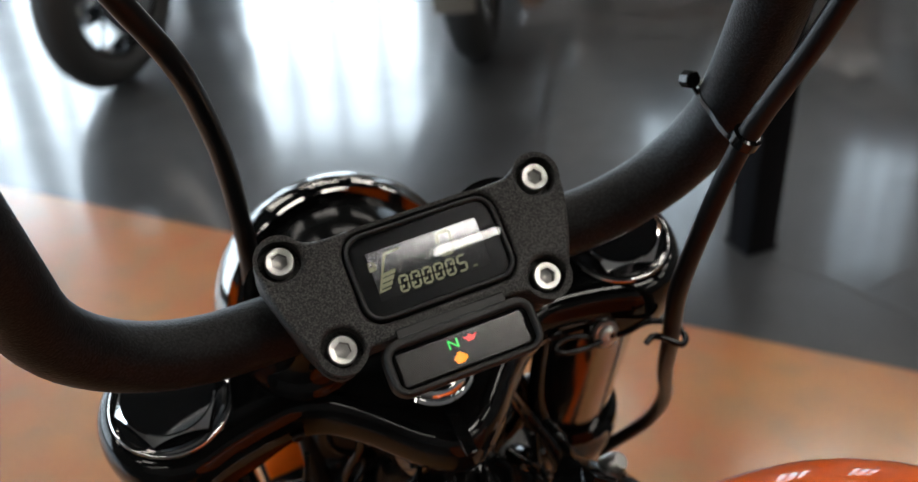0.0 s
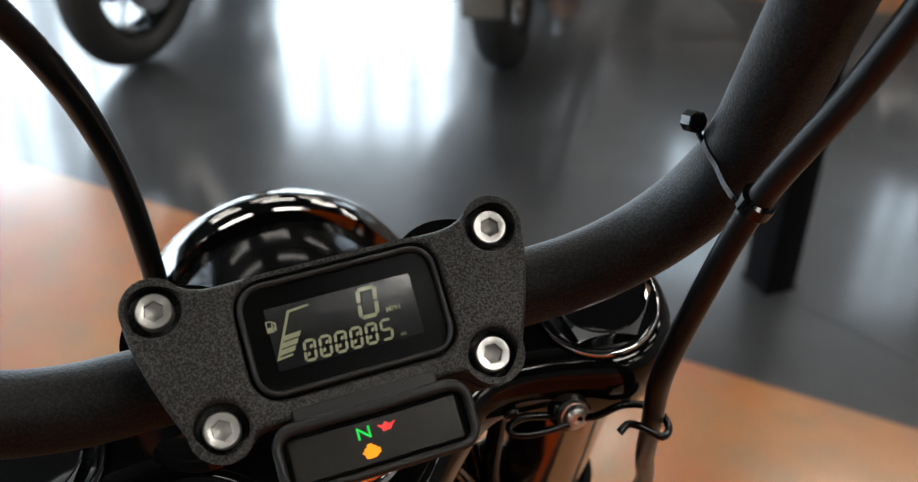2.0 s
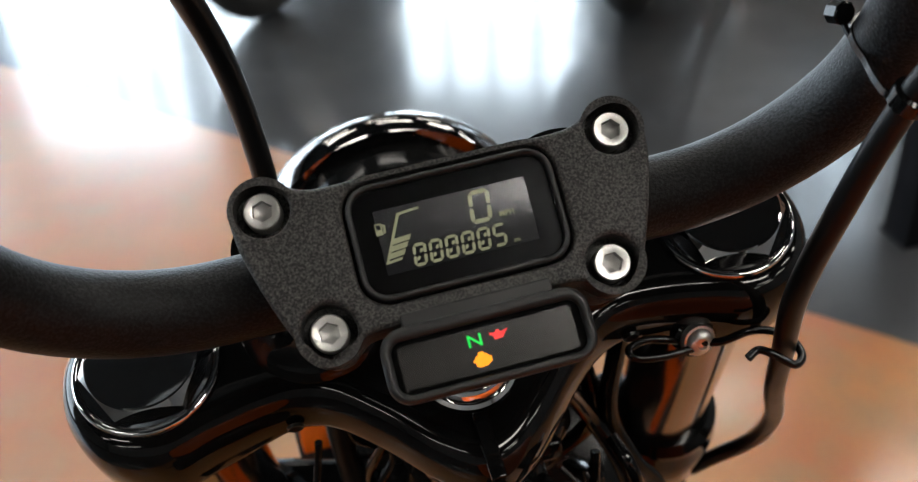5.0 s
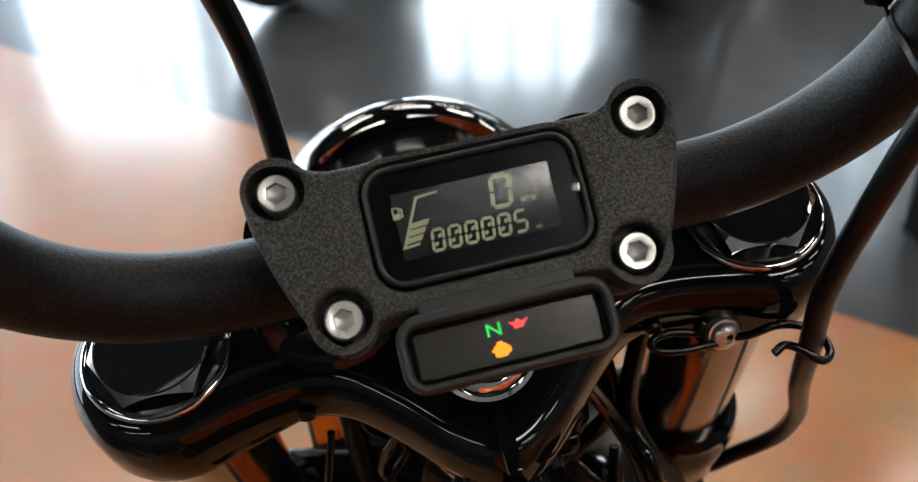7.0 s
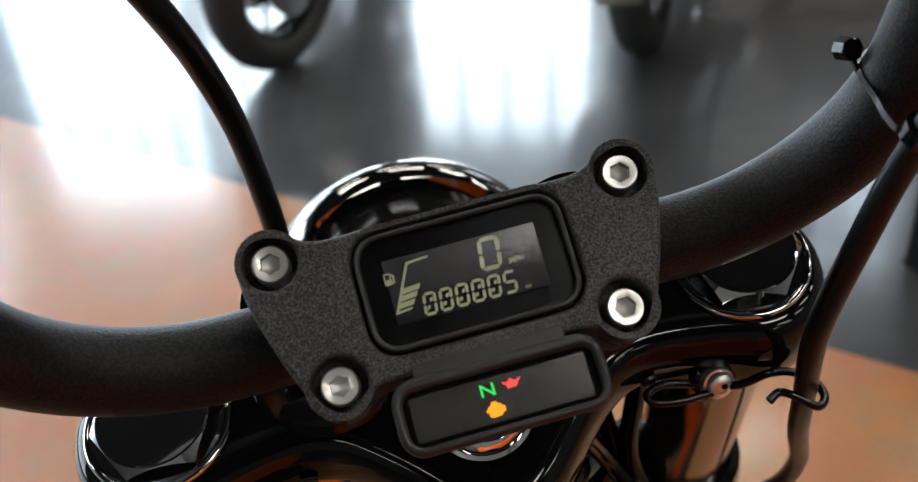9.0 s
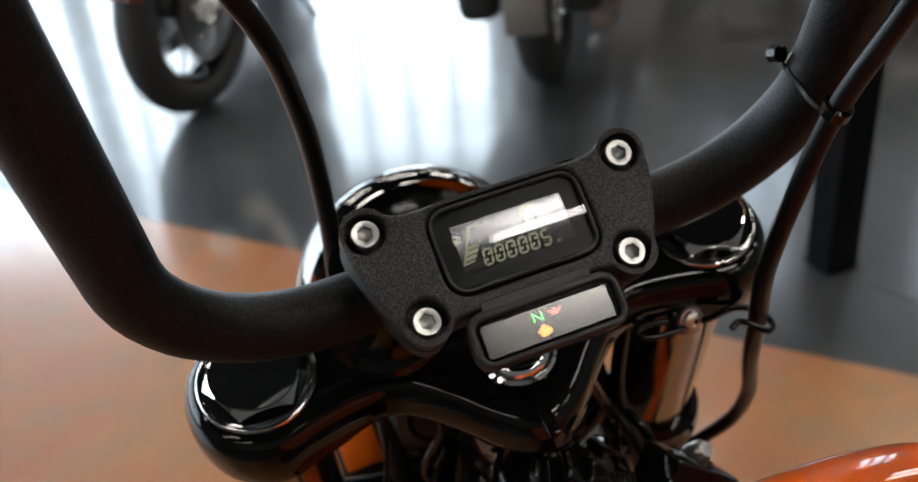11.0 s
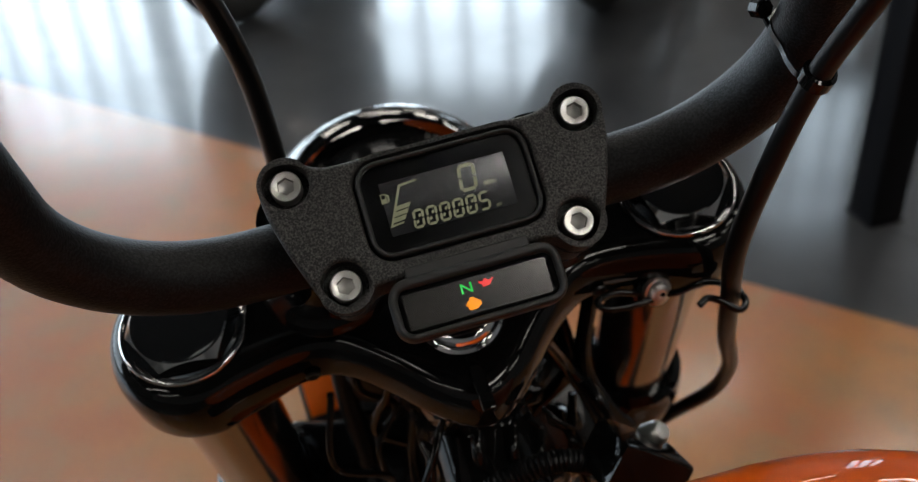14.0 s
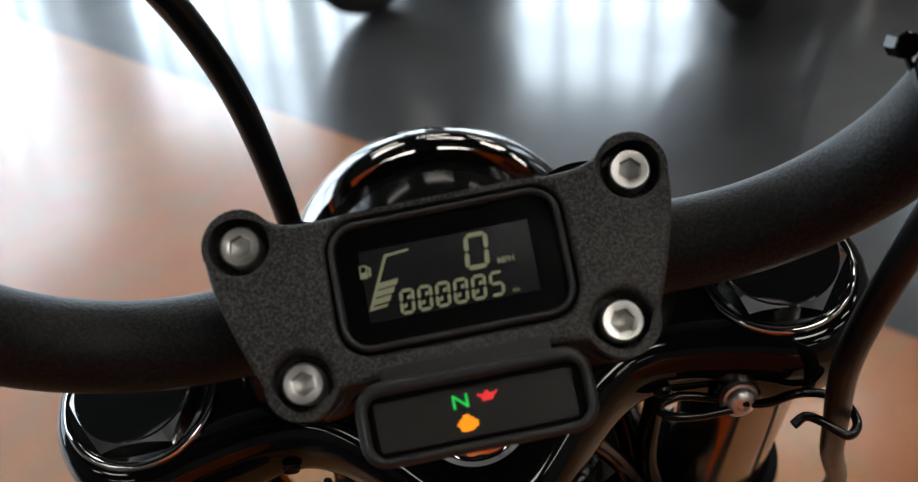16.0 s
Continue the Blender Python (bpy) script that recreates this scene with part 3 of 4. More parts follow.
for quad in ([(-22.6, 4.6), (-20.4, 4.6), (-20.4, 6.4), (-22.6, 6.4)], [(-22.6, 6.4), (-22.2, 6.4), (-22.2, 8.0), (-22.6, 8.0)], [(-20.8, 6.4), (-20.4, 6.4), (-20.4, 8.0), (-20.8, 8.0)], [(-22.6, 8.0), (-20.4, 8.0), (-20.4, 8.4), (-22.6, 8.4)]):
    flat(bm, [(x + FUEL_X, y) for x, y in quad], Z0, Z1)
flat(bm, [(x + FUEL_X, y) for x, y in [(-20.3, 5.0), (-19.5, 5.0), (-19.3, 7.4), (-20.3, 8.1), (-20.3, 7.4), (-19.9, 6.9)]], Z0, Z1)
part("fuel_symbol", bm, DIGIT, clamp)

# cap screws in their counterbores
for x, y in BOLTS:
    bm = bmesh.new()
    m = Matrix.Translation((x * MM, y * MM, -1.2 * MM)) @ pose(0, 0, 0, 0, 0, 17 + x)
    lathe(bm, [(5.95 * MM, -10 * MM), (5.95 * MM, 0.7 * MM), (5.5 * MM, 1.3 * MM), (3.75 * MM, 1.3 * MM), (3.45 * MM, 1.1 * MM, 1)], m, 36)
    bmesh.ops.delete(bm, geom=[f for f in bm.faces if len(f.verts) > 4 and f.calc_center_median().z > -2 * MM], context="FACES_ONLY")
    n = len(bm.faces)
    lathe(bm, [(3.45 * MM, 1.1 * MM, 1), (3.35 * MM, -1.3 * MM, 1), (1.6 * MM, -1.8 * MM), (0, -2.2 * MM)], m, 36, False, False)
    bm.faces.ensure_lookup_table()
    for f in bm.faces[n:]:
        f.material_index = 1
    part("cap_screw", bm, ZINC, clamp, "zinc socket-head cap screw").data.materials.append(SOCKET_SHADE)

# indicator panel below the gauge
PANEL = pose(0.8 * MM, -36.6 * MM, 1.2 * MM, 0, 0, 0)
bm = bmesh.new()
plate(bm, [rrect(0, 0, 66 * MM, 23.5 * MM, 7.5 * MM), rrect(0, -0.6 * MM, 59.6 * MM, 16.4 * MM, 4 * MM)], -9 * MM, 3.2 * MM, 1.7 * MM, PANEL)
plate(bm, [rrect(0, 0, 63 * MM, 21 * MM, 7 * MM)], -16 * MM, -6 * MM, 2 * MM, PANEL)
plate(bm, [rrect(-0.5 * MM, 13.0 * MM, 48 * MM, 5.5 * MM, 1 * MM)], -8 * MM, 1.5 * MM, 0.8 * MM, PANEL)
panel = bpart("indicator_panel", bm, PLASTIC, "black plastic indicator lamp panel")
bm = bmesh.new()
plate(bm, [rrect(0, -0.6 * MM, 60 * MM, 17 * MM, 3.6 * MM)], -6 * MM, 0.9 * MM, 0.3 * MM, PANEL)
part("lens_border", bm, BORDER, panel, "glossy black lens border")
bm = bmesh.new()
bowed(bm, 0.5 * MM, -37.4 * MM, 55 * MM, 13.4 * MM, 0.6 * MM, lambda y: 2.2 * MM, lambda y: 0.2 * MM, 12)
part("indicator_lens", bm, LENS, panel, "smoked grey indicator lens")
PZ = 1.2 * MM + 1.02 * MM
bm = bmesh.new()
text_into(bm, "N", 6.4 * MM, pose(-3.2 * MM, -34.4 * MM, PZ) @ Matrix.Diagonal((1.05, 0.85, 1, 1)))
part("neutral_lamp", bm, GREEN, panel, "green lit letter N")
bm = bmesh.new()
flat(bm, [(1.6, -33.6), (2.6, -34.2), (2.9, -35.4), (5.6, -35.2), (6.6, -33.8), (7.4, -33.2), (7.2, -32.8), (5.9, -33.4), (4.9, -33.2), (4.7, -32.6), (3.7, -32.6), (3.7, -33.2), (2.4, -33.3), (1.7, -32.9)], PZ, PZ + 0.1 * MM)
part("oil_lamp", bm, RED, panel, "red lit oil can symbol")
bm = bmesh.new()
flat(bm, [(-5.2, -40.8), (-4.6, -40.8), (-4.4, -42.2), (-3.2, -42.6), (-1.0, -42.4), (0.0, -41.6), (0.6, -41.4), (0.7, -39.8), (0.0, -39.6), (-0.6, -38.8), (-1.4, -38.6), (-1.6, -37.9), (-3.3, -38.0), (-3.4, -38.8), (-4.4, -39.2), (-4.6, -40.0), (-5.2, -40.0)], PZ, PZ + 0.1 * MM)
part("engine_lamp", bm, YELLOW, panel, "amber lit engine symbol")

# handlebar: straight through the clamp, bent up at both sides
BAR_R = 14.5 * MM
d = Vector((0.012, 0.351, 0.936)).normalized()
x1, bend = 0.0786, 0.0696
w = (d - Vector((d.x, 0, 0))).normalized()
turn = math.acos(d.x)
base = Vector((x1, 0.0018, -0.0338))
right = [Vector((0.03, 0.0018, -0.0338)), base]
for i in range(1, 15):
    th = turn * i / 14
    right.append(base + bend * w - bend * w * math.cos(th) + Vector((bend * math.sin(th), 0, 0)))
for s in (0.06, 0.12, 0.18, 0.21):
    right.append(right[15] + d * s)
back = Vector((0.25, -0.83, 0.25)).normalized()
tip = right[-1]
for i in range(1, 7):
    a = radians(12 * i)
    right.append(tip + d * 0.07 * math.sin(a) + back * 0.07 * (1 - math.cos(a)))
right.append(right[-1] + (right[-1] - right[-2]).normalized() * 0.02)
left = [Vector((-p.x, p.y, p.z)) for p in reversed(right)]
bm = bmesh.new()
tube(bm, left + right, BAR_R, 28)
bar = bpart("handlebar", bm, BAR, "satin black steel handlebar", 60)

# zip tie that holds the cable on the bar
TIE = Vector((0.1465, 0.0228, 0.0185))
CLIP = Vector((0.134, 0.0, 0.038))
near = min(range(1, len(right) - 1), key=lambda i: (right[i] - TIE).length)
axis = (right[near + 1] - right[near - 1]).normalized()
on_bar = right[near] + axis * (TIE - right[near]).dot(axis)
tie_m = axis_frame(on_bar, axis)
to_clip = tie_m.inverted() @ CLIP
aim = math.atan2(to_clip.y, to_clip.x)
reach = math.hypot(to_clip.x, to_clip.y) + 5.4 * MM - 15.2 * MM
bm = bmesh.new()
rows = []
for i in range(48):
    a = 2 * math.pi * i / 48
    pull = max(0.0, math.cos(a - aim)) ** 10
    lift = to_clip.z * pull
    r = 15.2 * MM + reach * pull
    out, up = Vector((math.cos(a), math.sin(a), 0)), Vector((0, 0, 1))
    rows.append([bm.verts.new(tie_m @ (out * (r + e) + up * (lift + z))) for e, z in ((0.2 * MM, -1.1 * MM), (0.2 * MM, 1.1 * MM), (-0.6 * MM, 1.1 * MM), (-0.6 * MM, -1.1 * MM))])
for a, b in zip(rows, rows[1:] + rows[:1]):
    for j in range(4):
        bm.faces.new((a[j], b[j], b[(j + 1) % 4], a[(j + 1) % 4]))
bmesh.ops.recalc_face_normals(bm, faces=bm.faces)
part("zip_tie", bm, WIRE, bar, "black plastic zip tie")
bm = bmesh.new()
tube(bm, spline([(0.1342, 0.0245, 0.0190), (0.1335, 0.0305, 0.0185), (0.1332, 0.0362, 0.0185)]), 1.0 * MM, 8)
lathe(bm, [(3.6 * MM, -3.2 * MM), (4.0 * MM, -2.8 * MM), (4.0 * MM, 2.4 * MM), (3.4 * MM, 2.9 * MM)], axis_frame((0.1332, 0.0360, 0.0185), (0.1, -0.5, 0.85)), 8)
part("zip_tie_head", bm, WIRE, bar, "eight-sided black plastic head of the tie")
bm = bmesh.new()
lathe(bm, [(5.0 * MM, -3 * MM), (6.4 * MM, -2.4 * MM), (6.4 * MM, 2.4 * MM), (5.0 * MM, 3 * MM)], axis_frame(CLIP, (0.2, 0.3, 0.85)), 20)
part("cable_clip", bm, GLOSS, bar)

# risers under the clamp
AX = Vector((0, math.sin(radians(22)), math.cos(radians(22))))
FW = Vector((0, AX.z, -AX.y))
TREE = frame_of((-0.0018, -0.007, -0.079), (1, 0, 0), FW, AX) @ pose(0, 0, 0, 0, 0, 0.5)
for s in (-1, 1):
    bm = bmesh.new()
    m = TREE @ Matrix.Translation((s * 50 * MM, 6 * MM, 0))
    lathe(bm, [(31 * MM, -4 * MM), (31 * MM, -0.6 * MM), (30.6 * MM, 0.4 * MM), (28 * MM, 3.2 * MM), (25.4 * MM, 6.2 * MM), (23.4 * MM, 9 * MM), (22 * MM, 13 * MM), (21.2 * MM, 19 * MM), (21 * MM, 30 * MM), (22.5 * MM, 40 * MM), (22 * MM, 48 * MM)], m)
    bpart("riser", bm, GLOSS, "gloss black handlebar riser")

# top triple clamp
HALF = [(0, 22), (30, 24), (62, 28), (90, 36), (116, 38.5), (138.5, 30.5), (151, 13), (152, -8), (143, -26.5), (129.5, -36.5), (114, -39), (97, -34.5), (78, -31), (64, -31), (52, -36), (37, -49), (22, -65), (10, -74), (0, -77)]


def cast_body(bm, loop, m, depth):
    """A casting: a flat top that rolls over into its walls, deeper where depth(x) says so."""
    n, rows = len(loop), []
    normal = []
    for i in range(n):
        t = Vector(loop[(i + 1) % n]) - Vector(loop[i - 1])
        normal.append(Vector((t.y, -t.x)).normalized())
    if sum(a[0] * b[1] - b[0] * a[1] for a, b in zip(loop, loop[1:] + loop[:1])) < 0:
        normal = [-v for v in normal]
    for inset, z, from_top in ((13, 0, 1), (9.6, -0.5, 1), (6.9, -1.7, 1), (4.8, -3.5, 1), (3.1, -6.0, 1), (1.8, -9.2, 1), (0.8, -13.2, 1), (0.2, -18, 1), (0, 9, 0), (0.4, 6.5, 0), (1.8, 3.6, 0), (4.6, 1.4, 0), (9.0, 0, 0)):
        rows.append([bm.verts.new(m @ Vector((p[0] - normal[i].x * inset * MM, p[1] - normal[i].y * inset * MM, z * MM if from_top else z * MM - depth(p[0])))) for i, p in enumerate(loop)])
    for a, b in zip(rows[:-1], rows[1:]):
        for j in range(n):
            bm.faces.new((a[j], b[j], b[(j + 1) % n], a[(j + 1) % n]))
    bm.faces.new(rows[0])
    bm.faces.new(rows[-1][::-1])
    bmesh.ops.recalc_face_normals(bm, faces=bm.faces)
    return bm


def tree_depth(x):
    k = min(1.0, max(0.0, (abs(x) - 0.062) / 0.034))
    return (29 + 9 * k * k * (3 - 2 * k)) * MM


bm = bmesh.new()
cast_body(bm, smooth_loop(mm(flip(HALF)), 6), TREE, tree_depth)
tree = bpart("triple_clamp", bm, GLOSS, "gloss black upper triple clamp", 50)
for s, turn_by in ((-1, -1), (1, -10)):
    m = TREE @ Matrix.Translation((s * 116 * MM, 0, 0))
    bm = bmesh.new()
    lathe(bm, [(28.2 * MM, -2 * MM), (28.2 * MM, 1.0 * MM), (27.8 * MM, 1.9 * MM), (26.9 * MM, 2.3 * MM), (26.2 * MM, 2.1 * MM), (25.9 * MM, 1.3 * MM), (25.4 * MM, 1.3 * MM), (25.0 * MM, 1.9 * MM), (23.5 * MM, 2.0 * MM)], m, 64)
    part("fork_cap", bm, CAPCHROME, tree, "polished chrome fork cap", 50)
    # hexagon head with a round chamfer
    bm = bmesh.new()
    flat_r, high, rings = 21.4 * MM, 8.6 * MM, []
    for j in range(96):
        a = 2 * math.pi * j / 96
        h = flat_r / math.cos(a % (math.pi / 3) - math.pi / 6)
        at = high - 1.15 * (h - flat_r * 0.985)
        c, q = math.cos(a + radians(turn_by)), math.sin(a + radians(turn_by))
        rings.append([bm.verts.new(m @ Vector((r * c, r * q, z))) for r, z in ((h, 0.5 * MM), (h, at), (flat_r * 0.985, high), (flat_r * 0.95, high + 0.15 * MM))])
    for a, b in zip(rings, rings[1:] + rings[:1]):
        for j in range(3):
            bm.faces.new((a[j], b[j], b[j + 1], a[j + 1]))
    bm.faces.new([r[3] for r in rings])
    part("fork_cap_nut", bm, CAPCHROME, tree, "polished hexagon nut on the fork cap", 14)
bm = bmesh.new()
m = TREE @ Matrix.Translation((0, -33 * MM, 0))
lathe(bm, [(19 * MM, -1 * MM), (19 * MM, 2 * MM), (17.6 * MM, 3 * MM), (16.5 * MM, 2.4 * MM), (16 * MM, 4 * MM), (13.5 * MM, 6.5 * MM), (6 * MM, 8 * MM), (0, 8.2 * MM)], m)
part("stem_cap", bm, CHROME, tree, "chrome steering stem cap")
bm = bmesh.new()
box(bm, (-1 * MM, -66 * MM, 1 * MM), (6 * MM, 26 * MM, 4 * MM), TREE, 1 * MM)
part("lock_tab", bm, GLOSS, tree)
# black discs on the wall stand in for the shade inside its holes
for x, y in ((-68, -31.6), (67, -31.4)):
    bm = bmesh.new()
    lathe(bm, [(3.4 * MM, 0), (3.0 * MM, 1.2 * MM), (2.0 * MM, 0.4 * MM), (0, -0.2 * MM)], TREE @ pose(x * MM, y * MM, -17 * MM, 90, 0, 0), 14)
    part("dark_hole_disc", bm, RUBBER, tree)

# forks, lower clamp, collars
for s in (-1, 1):
    m = TREE @ Matrix.Translation((s * 116 * MM, 0, 0))
    bm = bmesh.new()
    lathe(bm, [(24.5 * MM, -0.33), (24.5 * MM, -0.02)], m)
    bpart("fork_tube", bm, FORK, "polished steel fork tube")
    bm = bmesh.new()
    lathe(bm, [(27 * MM, -0.70), (31 * MM, -0.68), (31 * MM, -0.345), (34 * MM, -0.335), (34 * MM, -0.315), (29 * MM, -0.31)], m)
    bpart("fork_slider", bm, GLOSS, "gloss black fork slider")
    bm = bmesh.new()
    lathe(bm, [(31 * MM, -0.245), (34 * MM, -0.24), (34 * MM, -0.205), (32 * MM, -0.20), (32 * MM, -0.192), (27 * MM, -0.188)], m)
    bpart("fork_collar", bm, GLOSS, "black ribbed collar round the fork tube")
bm = bmesh.new()
plate(bm, [smooth_loop(mm(flip([(0, 20), (60, 26), (100, 36), (125, 34), (146, 18), (150, 0), (142, -22), (120, -32), (90, -26), (50, -36), (20, -60), (0, -66)])), 4)], -0.238, -0.205, 6 * MM, TREE)
bpart("lower_triple_clamp", bm, GLOSS, "gloss black lower triple clamp")

# cable guide with its screw
bm = bmesh.new()
m = axis_frame((0.0925, -0.0505, -0.086), (0.05, -0.55, 0.83))
lathe(bm, [(7.2 * MM, -4 * MM), (7.2 * MM, -1 * MM), (6.6 * MM, 0.4 * MM), (5.6 * MM, 0.6 * MM), (5.2 * MM, 2.2 * MM), (3.6 * MM, 3.6 * MM), (2.4 * MM, 3.8 * MM), (2.0 * MM, 2.6 * MM), (0, 2.4 * MM)], m, 28)
bpart("guide_screw", bm, ZINC, "steel button-head screw")
bm = bmesh.new()
lathe(bm, [(9 * MM, -12 * MM), (9 * MM, -3 * MM), (8 * MM, -2 * MM)], m, 28)
bpart("screw_boss", bm, GLOSS)
bm = bmesh.new()
guide = [(90, -53, -86), (76, -53, -85), (66, -51, -85), (64, -47, -86), (72, -45, -88), (84, -48, -88), (99, -53, -84), (112, -52, -83), (122, -54, -86), (129, -59, -86), (129, -66, -80), (123, -69, -75), (116, -63, -75), (111, -60, -76), (106, -62, -76)]
tube(bm, spline(mm(guide), 6), 1.7 * MM, 12)
bpart("cable_guide", bm, GLOSS, "bent black wire cable guide")

# cables
bm = bmesh.new()
tube(bm, spline(mm([(182, 78, 230), (159, 39, 141), (147, 18, 90), (134, 0, 38), (122, -23, 0), (118, -44, -42), (124, -62.6, -84.6), (135, -79, -135), (152, -95, -192), (156, -108, -241), (144, -115.5, -278), (119, -121, -300), (70, -116, -300), (20, -100, -290)]), 8), 4.6 * MM, 16)
bpart("clutch_cable", bm, RUBBER, "black sheathed control cable", 60)
bm = bmesh.new()
tube(bm, spline(mm([(-128, 168, 150), (-99, 137, 94.5), (-85.5, 119, 61), (-72, 105, 26), (-65, 97, -14), (-61, 83, -55), (-61, 59, -105), (-64, 36, -153), (-62, 15, -215)]), 8), 5.0 * MM, 16)
bpart("brake_hose", bm, RUBBER, "black brake hose that rises past the headlamp", 60)

# headlamp
UP = Vector((0, 0.714, 0.70))
FORE = Vector((0, 0.70, -0.714))
HEAD = axis_frame(Vector((-0.0073, 0.0388, -0.2395)), (-0.019, 0.745, -1.0))
bm = bmesh.new()
lathe(bm, [(0, -0.098), (0.020, -0.096), (0.040, -0.088), (0.053, -0.074), (0.062, -0.054), (0.0675, -0.030), (0.0712, -0.006)], HEAD, 56)
lamp = bpart("headlamp", bm, SHELL, "gloss black headlamp shell", 60)
bm = bmesh.new()
lathe(bm, [(0.0715, -0.014), (0.0765, -0.014), (0.0798, -0.008), (0.0812, 0.0), (0.0800, 0.009), (0.0765, 0.015), (0.070, 0.014)], HEAD, 64)
part("rim", bm, DARKCHROME, lamp, "dark chrome headlamp rim")
bm = bmesh.new()
lathe(bm, [(0.0725, 0.010), (0.05, 0.024), (0.02, 0.031), (0, 0.032)], HEAD, 48)
part("lens", bm, CHROME, lamp, "clear headlamp lens")
bm = bmesh.new()
box(bm, (0, -0.008, -0.140), (0.05, 0.05, 0.05), Matrix(), 0.008)
bpart("headlamp_bracket", bm, GLOSS)

# black box added to keep the space between the forks dark
bm = bmesh.new()
box(bm, (0, 30 * MM, -0.13), (0.115, 0.062, 0.10), TREE, 0.012)
bpart("dark_filler", bm, PLASTIC, "black box added to darken the space between the forks")

# black loom that drops behind the steering head
bm = bmesh.new()
tube(bm, spline([(-0.052, 0.010, -0.120), (-0.057, -0.016, -0.165), (-0.060, -0.052, -0.205), (-0.058, -0.090, -0.235)]), 6.5 * MM, 16)
bpart("wiring_loom", bm, RUBBER, "thick black wiring loom", 60)

# amber reflector on the fork
bm = bmesh.new()
m = axis_frame((-0.0755, -0.0405, -0.2900), (-0.10, -0.10, 0.99), (1, 0.03, 0))
box(bm, (0, 0, 0), (25.5 * MM, 27.5 * MM, 5 * MM), m, 1.2 * MM)
reflector = bpart("side_reflector", bm, AMBER, "square amber reflector")
# plate added so that the surroundings of the reflector stay black
bm = bmesh.new()
box(bm, (5 * MM, -3 * MM, -7 * MM), (44 * MM, 44 * MM, 4 * MM), m, 1.5 * MM)
part("backing_plate", bm, PLASTIC, reflector, "black plate added behind the reflector to block the bright view")

# neck, frame, wiring
NECK = TREE @ Matrix.Translation((0, -33 * MM, 0))
bm = bmesh.new()
lathe(bm, [(30 * MM, -0.20), (34 * MM, -0.195), (34 * MM, -0.17), (29 * MM, -0.16), (29 * MM, -0.07), (33 * MM, -0.06), (33 * MM, -0.036)], NECK)
bpart("steering_head", bm, GLOSS, "gloss black steering head")
bm = bmesh.new()
tube(bm, spline([(0, -0.065, -0.14), (0, -0.14, -0.12), (0, -0.24, -0.06), (0, -0.40, 0.10)]), 26 * MM, 20)
bpart("frame_tube", bm, GLOSS, "gloss black frame tube")
for s in (-1, 1):
    bm = bmesh.new()
    tube(bm, spline([(s * 0.012, -0.085, -0.24), (s * 0.05, -0.16, -0.34), (s * 0.07, -0.34, -0.52), (s * 0.07, -0.50, -0.55)]), 17 * MM, 16)
    bpart("frame_tube", bm, GLOSS, "gloss black frame tube")
rnd = random.Random(4)
for i in range(16):
    x = -0.060 + 0.0088 * i
    bm = bmesh.new()
    pts = [(x + rnd.uniform(-.012, .012), -0.035 + rnd.uniform(-.02, .02), -0.125 + rnd.uniform(-.02, .01))]
    for k in range(4):
        p = pts[-1]
        pts.append((p[0] * 0.9 + rnd.uniform(-.022, .022), p[1] - 0.022 + rnd.uniform(-.014, .012), p[2] - 0.028 + rnd.uniform(-.016, .016)))
    tube(bm, spline(pts), rnd.choice((1.8, 2.4, 3.2, 4.4)) * MM, 10)
    bpart("wiring_harness", bm, WIRE, "", 60)
for i in range(7):
    bm = bmesh.new()
    c = (rnd.uniform(-.045, .05), -0.075 + rnd.uniform(-.03, .02), -0.17 + rnd.uniform(-.03, .03))
    m = axis_frame(c, (rnd.uniform(-1, 1), -0.4, rnd.uniform(0.2, 1)))
    box(bm, (0, 0, 0), (rnd.uniform(9, 16) * MM, rnd.uniform(8, 12) * MM, rnd.uniform(12, 22) * MM), m, 1.6 * MM)
    bpart("wire_plug", bm, WIRE, "", 50)
bm = bmesh.new()
m = axis_frame((-0.017, -0.079, -0.120), (0, -0.6, 0.8), (1, 0.4, 0))
box(bm, (0, 0, 0), (13 * MM, 9 * MM, 8 * MM), m, 1 * MM)
for i in range(5):
    box(bm, ((-4 + 2 * i) * MM, 0, 4.3 * MM), (0.8 * MM, 8 * MM, 1 * MM), m)
bpart("wire_connector", bm, WHITEPLASTIC, "small ribbed white wire connector")
# black boxes added to block the bright floor seen past the wiring
bm = bmesh.new()
box(bm, (0.012, -0.066, -0.262), (0.140, 0.140, 0.030), Matrix(), 0.010)
box(bm, (-0.030, -0.040, -0.225), (0.055, 0.05, 0.045), Matrix(), 0.008)
box(bm, (-0.036, -0.045, -0.305), (0.046, 0.11, 0.015), Matrix(), 0.005)
bpart("floor_blocker", bm, WIRE, "black boxes added under the wiring to block the bright floor")
bm = bmesh.new()
hose = spline(mm([(-36, -126, -120), (-12, -117, -108), (6, -112, -102), (26, -111, -100), (42, -117, -103), (54, -126, -114)]), 24)
tube(bm, hose, [(5.6 if i % 3 else 4.6) * MM for i in range(len(hose))], 14)
bpart("corrugated_conduit", bm, RUBBER, "black corrugated wiring conduit", 20)
rnd = random.Random(11)
